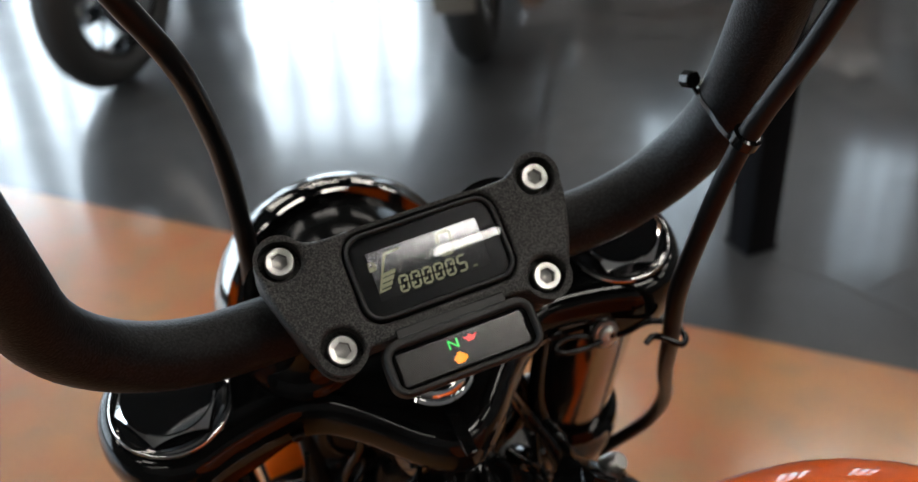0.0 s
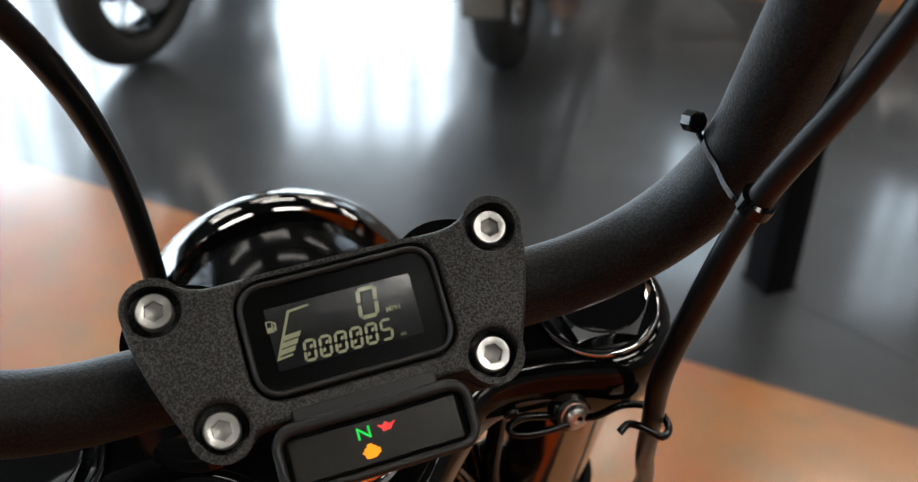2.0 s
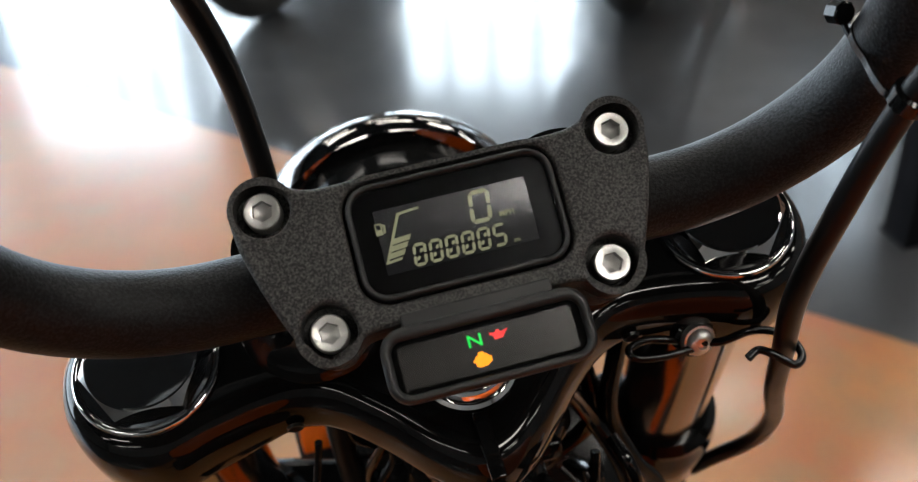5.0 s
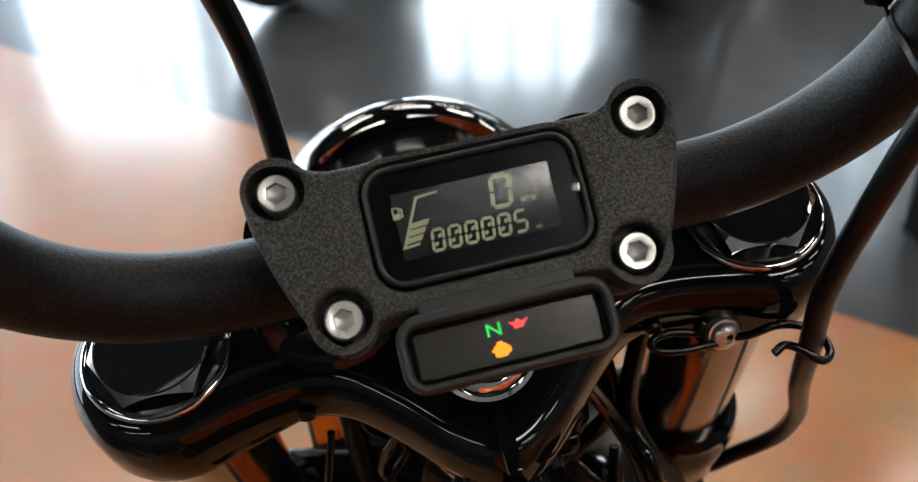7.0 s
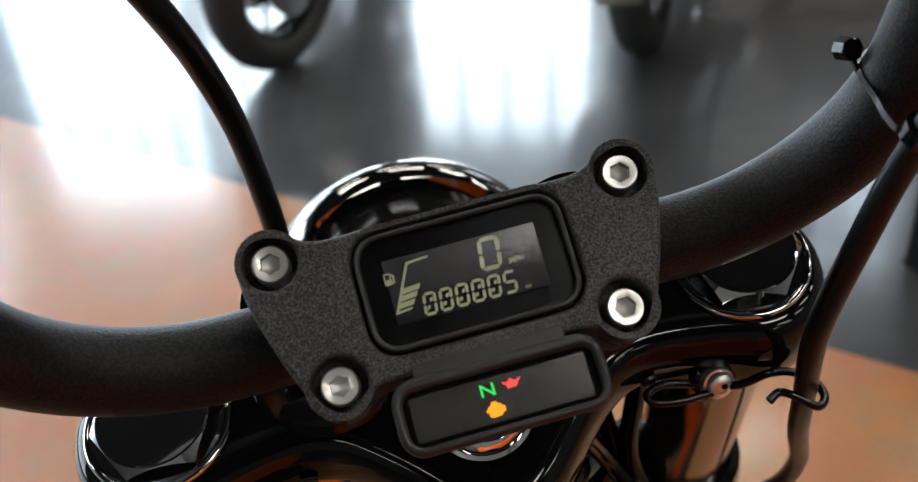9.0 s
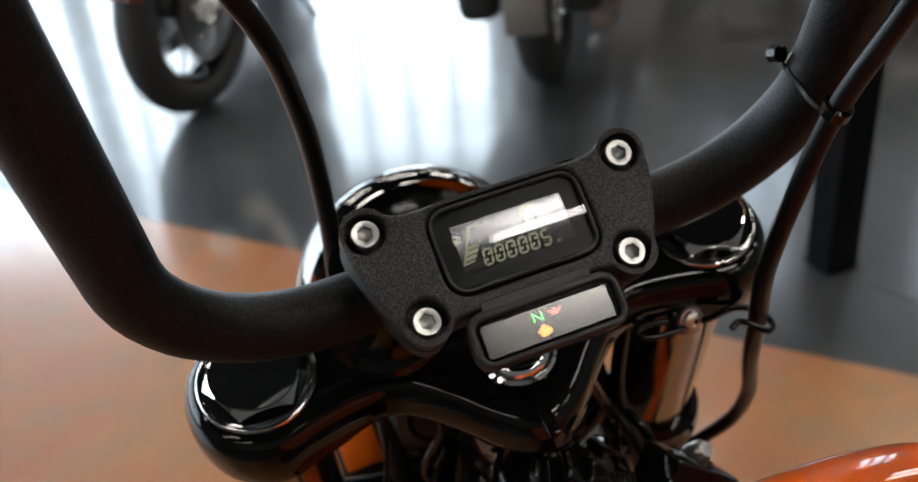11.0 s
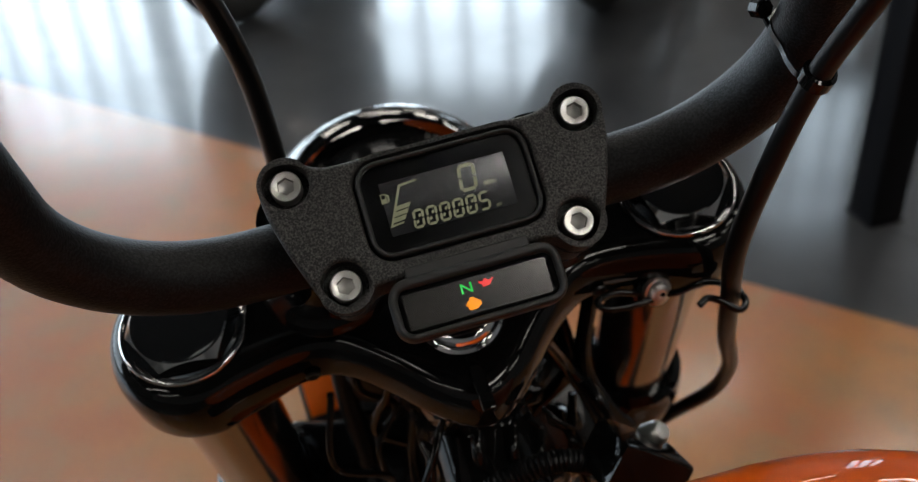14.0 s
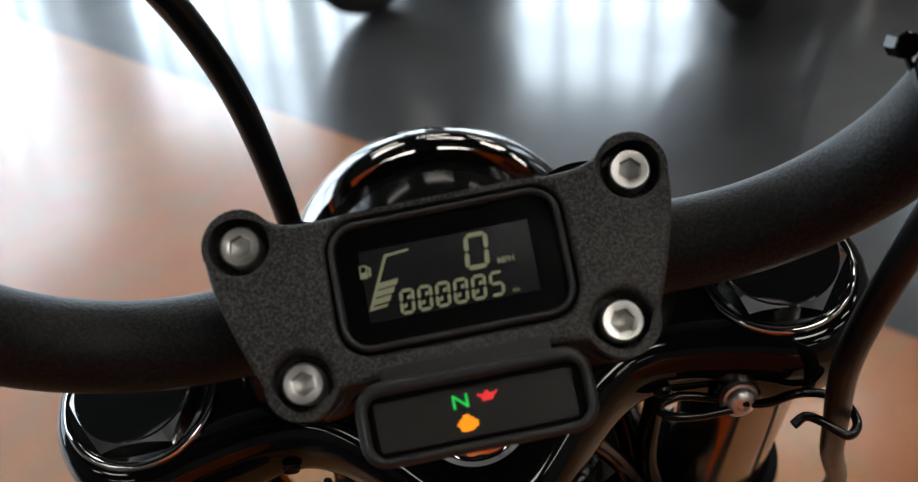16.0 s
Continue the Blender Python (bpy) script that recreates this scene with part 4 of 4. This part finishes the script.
for i in range(11):
    x = -0.030 + 0.0085 * i
    pts = [Vector((x, -0.083 + rnd.uniform(-.008, .004), -0.112 + rnd.uniform(-.01, .006)))]
    lean = Vector((0.35 * (i - 5) / 5, -0.85, 0.15))
    for k in range(5):
        pts.append(pts[-1] + lean * 0.011 + Vector((rnd.uniform(-.006, .006), rnd.uniform(-.004, .004), rnd.uniform(-.009, .006) - 0.002 * k)))
    bm = bmesh.new()
    tube(bm, spline(pts), rnd.choice((1.6, 2.2, 3.0)) * MM, 12)
    bpart("control_wire", bm, GLOSS, "", 60)
bm = bmesh.new()
box(bm, (0, 0, 0), (40 * MM, 24 * MM, 30 * MM), axis_frame((0.060, -0.122, -0.095), (0.1, -0.5, 0.85), (1, -0.9, 0)), 2.5 * MM)
bpart("switch_box", bm, GLOSS, "black plastic switch housing beside the frame")
bm = bmesh.new()
lathe(bm, [(6 * MM, -6 * MM), (6 * MM, 2 * MM), (4 * MM, 5 * MM), (0, 5.5 * MM)], axis_frame((0.074, -0.112, -0.098), (0.5, 0.1, 0.85)), 18)
bpart("mount_bolt", bm, ZINC, "zinc mounting bolt")

# fuel tank: in the body's frame x across, y ahead, z up
BODY = frame_of((0, 0, 0), (1, 0, 0), FORE, UP)


def tank_point(u, a):
    """u from nose (0) to tail (1), a round the section."""
    length, top, belly = 0.47, -0.0830 - 0.05 * max(0.0, u - 0.2) ** 1.5, -0.25
    run = length * u
    nose = math.sqrt(max(0.0, 1 - (1 - min(1, run / 0.165)) ** 2))
    tail = max(0.0, 1 - max(0.0, (u - 0.72) / 0.28) ** 2.4) ** 0.5
    half = 0.180 * nose * tail * (1 - 0.30 * max(0.0, u - 0.4))
    rise = (0.35 + 0.65 * math.sqrt(max(0.0, 1 - (1 - min(1, run / 0.045)) ** 2))) * (0.3 + 0.7 * tail)
    ca, sa = math.cos(a), math.sin(a)
    x = half * math.copysign(abs(ca) ** 0.6, ca)
    mid, hh = (top + belly) / 2, (top - belly) / 2
    z = mid + hh * rise * math.copysign(abs(sa) ** 0.55, sa)
    return BODY @ Vector((0.064 + x, -0.065 - run, z - 0.06 * x))


bm = bmesh.new()
rows = []
for i in range(41):
    u = (i / 40) ** 1.3
    rows.append([bm.verts.new(tank_point(u, 2 * math.pi * j / 64)) for j in range(64)])
for a, b in zip(rows[:-1], rows[1:]):
    for j in range(64):
        bm.faces.new((a[j], b[j], b[(j + 1) % 64], a[(j + 1) % 64]))
bm.faces.new(rows[0])
bm.faces.new(rows[-1][::-1])
bmesh.ops.recalc_face_normals(bm, faces=bm.faces)
tank = bpart("fuel_tank", bm, ORANGE, "glossy orange teardrop fuel tank", 80)
CAP = BODY @ pose(0.0535, -0.150, -0.0845, 4, 2, 0)
bm = bmesh.new()
lathe(bm, [(45 * MM, -8 * MM), (45 * MM, 2 * MM), (42.4 * MM, 4.4 * MM), (38.2 * MM, 5 * MM), (35.6 * MM, 3.2 * MM), (34 * MM, 3.2 * MM)], CAP, 64)
part("filler_ring", bm, GLOSS, tank, "gloss black filler ring")
bm = bmesh.new()
lathe(bm, [(33.5 * MM, 2 * MM), (33 * MM, 5 * MM), (30 * MM, 7.4 * MM), (20 * MM, 8.6 * MM), (0, 9 * MM)], CAP, 48)
part("filler_cap", bm, GLOSS, tank, "gloss black ribbed filler cap")
for k in range(8):
    bm = bmesh.new()
    box(bm, (21 * MM, 0, 8.2 * MM), (16 * MM, 2.4 * MM, 1.6 * MM), CAP @ pose(0, 0, 0, 0, 5, 45 * k + 12), 0.7 * MM)
    part("cap_rib", bm, GLOSS, tank)


# engine, seat, wheels, fender of the same motorcycle
def wheel(bmt, bmr, m, r, w):
    """Tyre and rim round the local x axis at m."""
    turn = m @ pose(0, 0, 0, 0, 90, 0)
    prof = []
    for i in range(17):
        a = math.pi * (i / 16) * 1.24 - math.pi * 0.12
        prof.append((r - w * 0.5 + w * 0.5 * math.sin(a), -w * 0.5 * math.cos(a)))
    lathe(bmt, prof + [(r - w * 0.85, w * 0.30), (r - w * 0.85, -w * 0.30)], turn, 64, True)
    q = r - w * 0.72
    lathe(bmr, [(q - 0.03, -w * 0.28), (q, -w * 0.34), (q, w * 0.34), (q - 0.03, w * 0.28)], turn, 48, True)
    lathe(bmr, [(0.012, -w * 0.7), (0.035, -w * 0.5), (0.035, w * 0.5), (0.012, w * 0.7)], turn, 24)


def spokes(parent, mat, m, r, w):
    """Nine cast spokes, each a piece of its own under the wheel."""
    q = r - w * 0.72
    for k in range(9):
        a = 2 * math.pi * k / 9
        p, e = Vector((0, math.cos(a), math.sin(a))), Vector((0, math.cos(a + 0.25), math.sin(a + 0.25)))
        bm = bmesh.new()
        tube(bm, [m @ (p * 0.03), m @ (e * (q - 0.01))], 0.008, 8)
        part("spoke", bm, mat, parent)


AXLE_F = TREE @ Vector((0, 0, -0.672))
bmt, bmr = bmesh.new(), bmesh.new()
wheel(bmt, bmr, frame_of(AXLE_F, (1, 0, 0), FORE, UP), 0.325, 0.10)
front = bpart("front_wheel", bmr, GLOSS, "black spoked front wheel")
part("tyre", bmt, TYRE, front, "black rubber tyre", 60)
spokes(front, GLOSS, frame_of(AXLE_F, (1, 0, 0), FORE, UP), 0.325, 0.10)
bm = bmesh.new()
rows = []
for i in range(25):
    a = radians(25 + 130 * i / 24)
    rows.append([bm.verts.new(AXLE_F + Vector((0.066 * math.sin(b), 0, 0)) + (FORE * math.cos(a) + UP * math.sin(a)) * (0.318 + 0.036 * math.cos(b))) for b in [radians(-85 + 17 * j) for j in range(11)]])
for p, q in zip(rows[:-1], rows[1:]):
    for j in range(10):
        bm.faces.new((p[j], p[j + 1], q[j + 1], q[j]))
bmesh.ops.solidify(bm, geom=bm.faces[:], thickness=0.002)
bpart("front_fender", bm, ORANGE, "glossy orange front fender", 70)
AXLE_R = AXLE_F - FORE * 1.63
bmt, bmr = bmesh.new(), bmesh.new()
wheel(bmt, bmr, frame_of(AXLE_R, (1, 0, 0), FORE, UP), 0.325, 0.15)
rear = bpart("rear_wheel", bmr, GLOSS, "black spoked rear wheel")
part("tyre", bmt, TYRE, rear, "black rubber tyre", 60)
spokes(rear, GLOSS, frame_of(AXLE_R, (1, 0, 0), FORE, UP), 0.325, 0.15)
bm = bmesh.new()
lathe(bm, [(0.02, -0.16), (0.12, -0.15), (0.15, -0.11), (0.15, 0.11), (0.12, 0.15), (0.02, 0.16)], BODY @ pose(0, -0.34, -0.66, 0, 90, 0))
for k, a in enumerate((24, -22)):
    m = BODY @ pose(0, -0.34, -0.60, a, 0, 0)
    for i in range(8):
        lathe(bm, [(0.075, 0.10 + 0.022 * i), (0.078, 0.105 + 0.022 * i), (0.075, 0.112 + 0.022 * i), (0.06, 0.116 + 0.022 * i), (0.06, 0.12 + 0.022 * i)], m, 24)
bpart("engine", bm, GLOSS, "black twin-cylinder engine with cooling fins")
bm = bmesh.new()
box(bm, (0, -0.78, -0.27), (0.24, 0.52, 0.08), BODY, 0.035)
bpart("seat", bm, SEAT, "black leather seat", 60)
bm = bmesh.new()
for s in (-1, 1):
    tube(bm, [BODY @ Vector((s * 0.09, -0.42, -0.30)), BODY @ Vector((s * 0.10, -0.95, -0.42)), BODY @ Vector((s * 0.11, -1.45, -0.62))], 0.02, 12)
tube(bm, [BODY @ Vector((0.0, -0.45, -0.22)), BODY @ Vector((0, -0.95, -0.34))], 0.026, 12)
bpart("rear_frame", bm, GLOSS)
bm = bmesh.new()
tube(bm, spline([BODY @ Vector((-0.10, -0.5, -0.78)), BODY @ Vector((-0.22, -0.50, -0.86)), STEER.inverted() @ Vector((STEER @ (BODY @ Vector((-0.30, -0.52, -0.9)))).xy.to_tuple() + (0.008,))]), 0.010, 12)
bpart("side_stand", bm, GLOSS, "black side stand")


# ---- the post and the motorcycles farther off ----
post = thing("steel_post", pose(0.598, 1.865, 0, 0, 0, 24), "black painted square steel post standing on the floor", "post")
bm = bmesh.new()
box(bm, (0, 0, ROOM_H / 2), (0.077, 0.077, ROOM_H - 0.004), bevel=0.005)
part("column", bm, STEELPAINT, post)
bm = bmesh.new()
box(bm, (0, 0, 0.004), (0.084, 0.084, 0.008), bevel=0.003)
part("base_plate", bm, STEELPAINT, post)


def cruiser(name, m, paint, label, group, bags=True, steer=0.0):
    """A parked cruiser: x across, y ahead, z up, rear axle at y = 0."""
    t = thing(name, m, label, "motorcycle", group)
    for nm, y, r, w in (("rear_wheel", 0, 0.325, 0.125), ("front_wheel", 1.6, 0.325, 0.12)):
        bmt, bmr = bmesh.new(), bmesh.new()
        wheel(bmt, bmr, pose(0, y, r), r, w)
        wh = part(nm, bmr, CHROME if bags else GLOSS, t, "chrome wheel" if bags else "gloss black wheel")
        part("tyre", bmt, TYRE, wh, "black rubber tyre", 60)
        spokes(wh, CHROME if bags else SMOKECHROME, pose(0, y, r), r, w)
    bm = bmesh.new()
    rows = []
    for i in range(17):
        a = radians(40 + 130 * i / 16)
        rows.append([bm.verts.new((0.10 * math.sin(b), 0.345 * math.cos(a), 0.325 + (0.345 + 0.03 * math.cos(b)) * math.sin(a))) for b in [radians(-85 + 34 * j) for j in range(6)]])
    for p, q in zip(rows[:-1], rows[1:]):
        for j in range(5):
            bm.faces.new((p[j], p[j + 1], q[j + 1], q[j]))
    bmesh.ops.solidify(bm, geom=bm.faces[:], thickness=0.003)
    fender = part("rear_fender", bm, paint, t, "", 70)
    bm = bmesh.new()
    lathe(bm, [(0.026, 0), (0.034, 0.004), (0.037, 0.02), (0.032, 0.03)], pose(0, -0.36, 0.455, 90, 0, 0), 24)
    part("tail_lamp", bm, TAILRED, fender, "round red tail lamp")
    for s in (-1, 1):
        bm = bmesh.new()
        lathe(bm, [(0.0, -0.028), (0.02, -0.022), (0.025, 0), (0.02, 0.022), (0, 0.028)], pose(s * 0.135, -0.33, 0.435, 90, 0, 0), 20)
        tube(bm, [(s * 0.05, -0.31, 0.435), (s * 0.13, -0.33, 0.435)], 0.01, 8)
        part("turn_signal", bm, AMBER, fender, "amber turn signal")
    bm = bmesh.new()
    box(bm, (0, -0.385, 0.335), (0.12, 0.006, 0.13), bevel=0.002)
    part("plate_holder", bm, PLATE, fender, "blank pale licence plate")
    bm = bmesh.new()
    lathe(bm, [(0.02, -0.19), (0.14, -0.17), (0.17, -0.12), (0.17, 0.12), (0.14, 0.17), (0.02, 0.19)], pose(0, 0.78, 0.36, 0, 90, 0))
    box(bm, (0, 0.52, 0.36), (0.26, 0.30, 0.22), bevel=0.04)
    for a in (24, -22):
        for i in range(8):
            lathe(bm, [(0.085, 0.14 + 0.022 * i), (0.09, 0.146 + 0.022 * i), (0.085, 0.152 + 0.022 * i), (0.065, 0.155 + 0.022 * i), (0.065, 0.16 + 0.022 * i)], pose(0, 0.78, 0.38, -a, 0, 0), 24)
    part("engine", bm, ENGINE, t, "polished twin-cylinder engine")
    for z in (0.30, 0.40):
        bm = bmesh.new()
        tube(bm, spline([(0.12, 0.95, 0.45 + z * 0.2), (0.20, 0.9, 0.36), (0.21, 0.6, z - 0.06), (0.21, 0.2, z - 0.07), (0.21, -0.28, z - 0.02)]), [0.022] * 16 + [0.042] * 17, 16)
        part("exhaust_pipe", bm, SMOKECHROME, t, "smoked chrome exhaust pipe")
    bm = bmesh.new()
    rows = []
    for i in range(15):
        u = i / 14
        half = 0.16 * math.sin(math.pi * min(1, 0.1 + u * 0.9)) ** 0.6 + 0.012
        rows.append([bm.verts.new((half * math.cos(b), 1.28 - 0.52 * u, 0.80 - 0.05 * u + 0.10 * (0.5 + half * 3) * math.sin(b))) for b in [2 * math.pi * j / 24 for j in range(24)]])
    for p, q in zip(rows[:-1], rows[1:]):
        for j in range(24):
            bm.faces.new((p[j], q[j], q[(j + 1) % 24], p[(j + 1) % 24]))
    bm.faces.new(rows[0])
    bm.faces.new(rows[-1][::-1])
    part("fuel_tank", bm, paint, t, "", 80)
    for s in (-1, 1):
        bm = bmesh.new()
        tube(bm, [(s * 0.10, 1.61, 0.30), (s * 0.10, 1.60, 0.325), (s * 0.10, 1.43, 0.64), (s * 0.10, 1.28, 0.92)], [0.032, 0.032, 0.032, 0.024], 16)
        lathe(bm, [(0.05, -0.012), (0.145, -0.003), (0.145, 0.003), (0.05, 0.012)], pose(s * 0.07, 1.6, 0.325, 0, 90, 0), 40)
        lathe(bm, [(0, 0.03), (0.028, 0.022), (0.032, -0.02)], pose(s * 0.105, 1.6, 0.325, 0, 90 * s, 0), 20)
        box(bm, (s * 0.095, 1.50, 0.36), (0.05, 0.07, 0.12), bevel=0.015)
        part("fork_leg", bm, CHROME, t, "chrome fork leg with brake disc")
    # small chrome domes added for bright, blurred glints on disc and cover
    dome = [(0.013, 0), (0.012, 0.006), (0.008, 0.010), (0, 0.012)]
    for k in range(5):
        a = 2 * math.pi * k / 5 + 0.4
        for side in (-1, 1):
            bm = bmesh.new()
            lathe(bm, dome, pose(side * 0.073, 1.6 + 0.085 * math.cos(a), 0.325 + 0.085 * math.sin(a), 0, 90 * side, 0), 14)
            part("disc_glint", bm, CHROME, t)
    for k in range(6):
        a = 2 * math.pi * k / 6 + 0.2
        bm = bmesh.new()
        lathe(bm, dome, pose(-0.205, 0.62 + 0.115 * math.cos(a), 0.34 + 0.115 * math.sin(a), 0, -90, 0), 14)
        part("cover_glint", bm, CHROME, t)
    bm = bmesh.new()
    lathe(bm, [(0.02, 0.0), (0.12, 0.0), (0.13, 0.02), (0.11, 0.05), (0.05, 0.065), (0, 0.07)], pose(0.18, 0.78, 0.36, 0, 90, 0), 36)
    part("engine_cover", bm, CHROME, t, "chrome engine cover")
    bm = bmesh.new()
    lathe(bm, [(0.02, 0.0), (0.13, 0.0), (0.14, 0.02), (0.12, 0.05), (0.06, 0.065), (0, 0.07)], pose(-0.18, 0.62, 0.34, 0, -90, 0), 36)
    part("engine_cover", bm, CHROME, t, "chrome engine cover")
    bm = bmesh.new()
    box(bm, (0, 0.50, 0.70), (0.30, 0.42, 0.09), bevel=0.035)
    box(bm, (0, 0.16, 0.76), (0.20, 0.34, 0.07), bevel=0.03)
    part("seat", bm, SEAT, t, "black leather seat", 60)
    bm = bmesh.new()
    for s in (-1, 1):
        tube(bm, [(s * 0.10, 0.72, 0.6), (s * 0.13, 0.0, 0.34)], 0.016, 10)
    box(bm, (0, 1.30, 0.88), (0.27, 0.08, 0.04), bevel=0.01)
    tube(bm, [(0, 1.26, 0.82), (0, 0.72, 0.66), (0, 0.45, 0.56)], 0.03, 12)
    tube(bm, [(0, 1.24, 0.72), (0, 1.08, 0.26), (0, 0.6, 0.24)], 0.024, 12)
    part("frame", bm, GLOSS, t, "gloss black frame and forks")
    bm = bmesh.new()
    tube(bm, spline([(-0.40, 1.02, 1.08), (-0.34, 1.12, 1.10), (-0.20, 1.24, 1.02), (0, 1.26, 0.98), (0.20, 1.24, 1.02), (0.34, 1.12, 1.10), (0.40, 1.02, 1.08)]), 0.014, 12)
    part("handlebar", bm, CHROME, t, "chrome handlebar")
    bm = bmesh.new()
    lathe(bm, [(0, -0.09), (0.06, -0.07), (0.085, 0), (0.09, 0.03), (0.08, 0.045), (0, 0.05)], pose(0, 1.42, 0.86, -90, 0, 0), 32)
    part("headlamp", bm, CHROME, t, "chrome headlamp")
    for s in (-1, 1) if bags else ():
        bm = bmesh.new()
        box(bm, (s * 0.155, -0.06, 0.43), (0.13, 0.46, 0.30), bevel=0.04)
        part("saddlebag", bm, SEAT, t, "black leather saddlebag", 60)
    for s in (-1, 1):
        bm = bmesh.new()
        tube(bm, spline([(s * 0.06, 1.12, 0.66), (s * 0.25, 1.16, 0.62), (s * 0.30, 1.15, 0.48), (s * 0.27, 1.12, 0.30), (s * 0.06, 1.06, 0.24)]), 0.016, 10)
        part("engine_guard", bm, CHROME, t, "chrome engine guard")
        bm = bmesh.new()
        box(bm, (s * 0.19, 1.10, 0.46), (0.17, 0.05, 0.34), bevel=0.022)
        part("lower_fairing", bm, GLOSS, t, "gloss black lower fairing", 60)
    rows, bm = [], bmesh.new()
    for i in range(17):
        a = radians(20 + 140 * i / 16)
        rows.append([bm.verts.new((0.085 * math.sin(b), 1.6 + (0.335 + 0.03 * math.cos(b)) * math.cos(a), 0.325 + (0.335 + 0.03 * math.cos(b)) * math.sin(a))) for b in [radians(-85 + 34 * j) for j in range(6)]])
    for p, q in zip(rows[:-1], rows[1:]):
        for j in range(5):
            bm.faces.new((p[j], p[j + 1], q[j + 1], q[j]))
    bmesh.ops.solidify(bm, geom=bm.faces[:], thickness=0.003)
    part("front_fender", bm, paint, t, "", 70)
    bm = bmesh.new()
    tube(bm, [(-0.10, 0.70, 0.26), (-0.20, 0.66, 0.10), (-0.26, 0.64, 0.012)], 0.012, 10)
    part("side_stand", bm, GLOSS, t)
    # forks, wheel and bars turned to one side, as on a parked machine
    for ob in t.children:
        if ob.name.split(".")[0] in ("front_wheel", "front_fender", "fork_leg", "disc_glint", "headlamp", "handlebar"):
            ob.matrix_basis = pose(0, 1.5, 0, 0, 0, steer) @ pose(0, -1.5, 0)
    return t


c1 = cruiser("motorcycle", pose(0.02, 3.08, 0, 0, -4, -8), GLOSS, "black cruiser motorcycle seen from behind, parked in the grey aisle", "parked motorcycles")
c2 = cruiser("motorcycle", pose(-1.26, 4.54, 0, 0, -4, 186), DARKRED, "dark red cruiser motorcycle with smoked chrome exhausts, parked in the aisle", "parked motorcycles", False, -22)
copy_thing(c2, pose(0.80, 4.24, 0, 0, -4, -105))
copy_thing(c2, pose(1.50, 5.30, 0, 0, -4, -105))
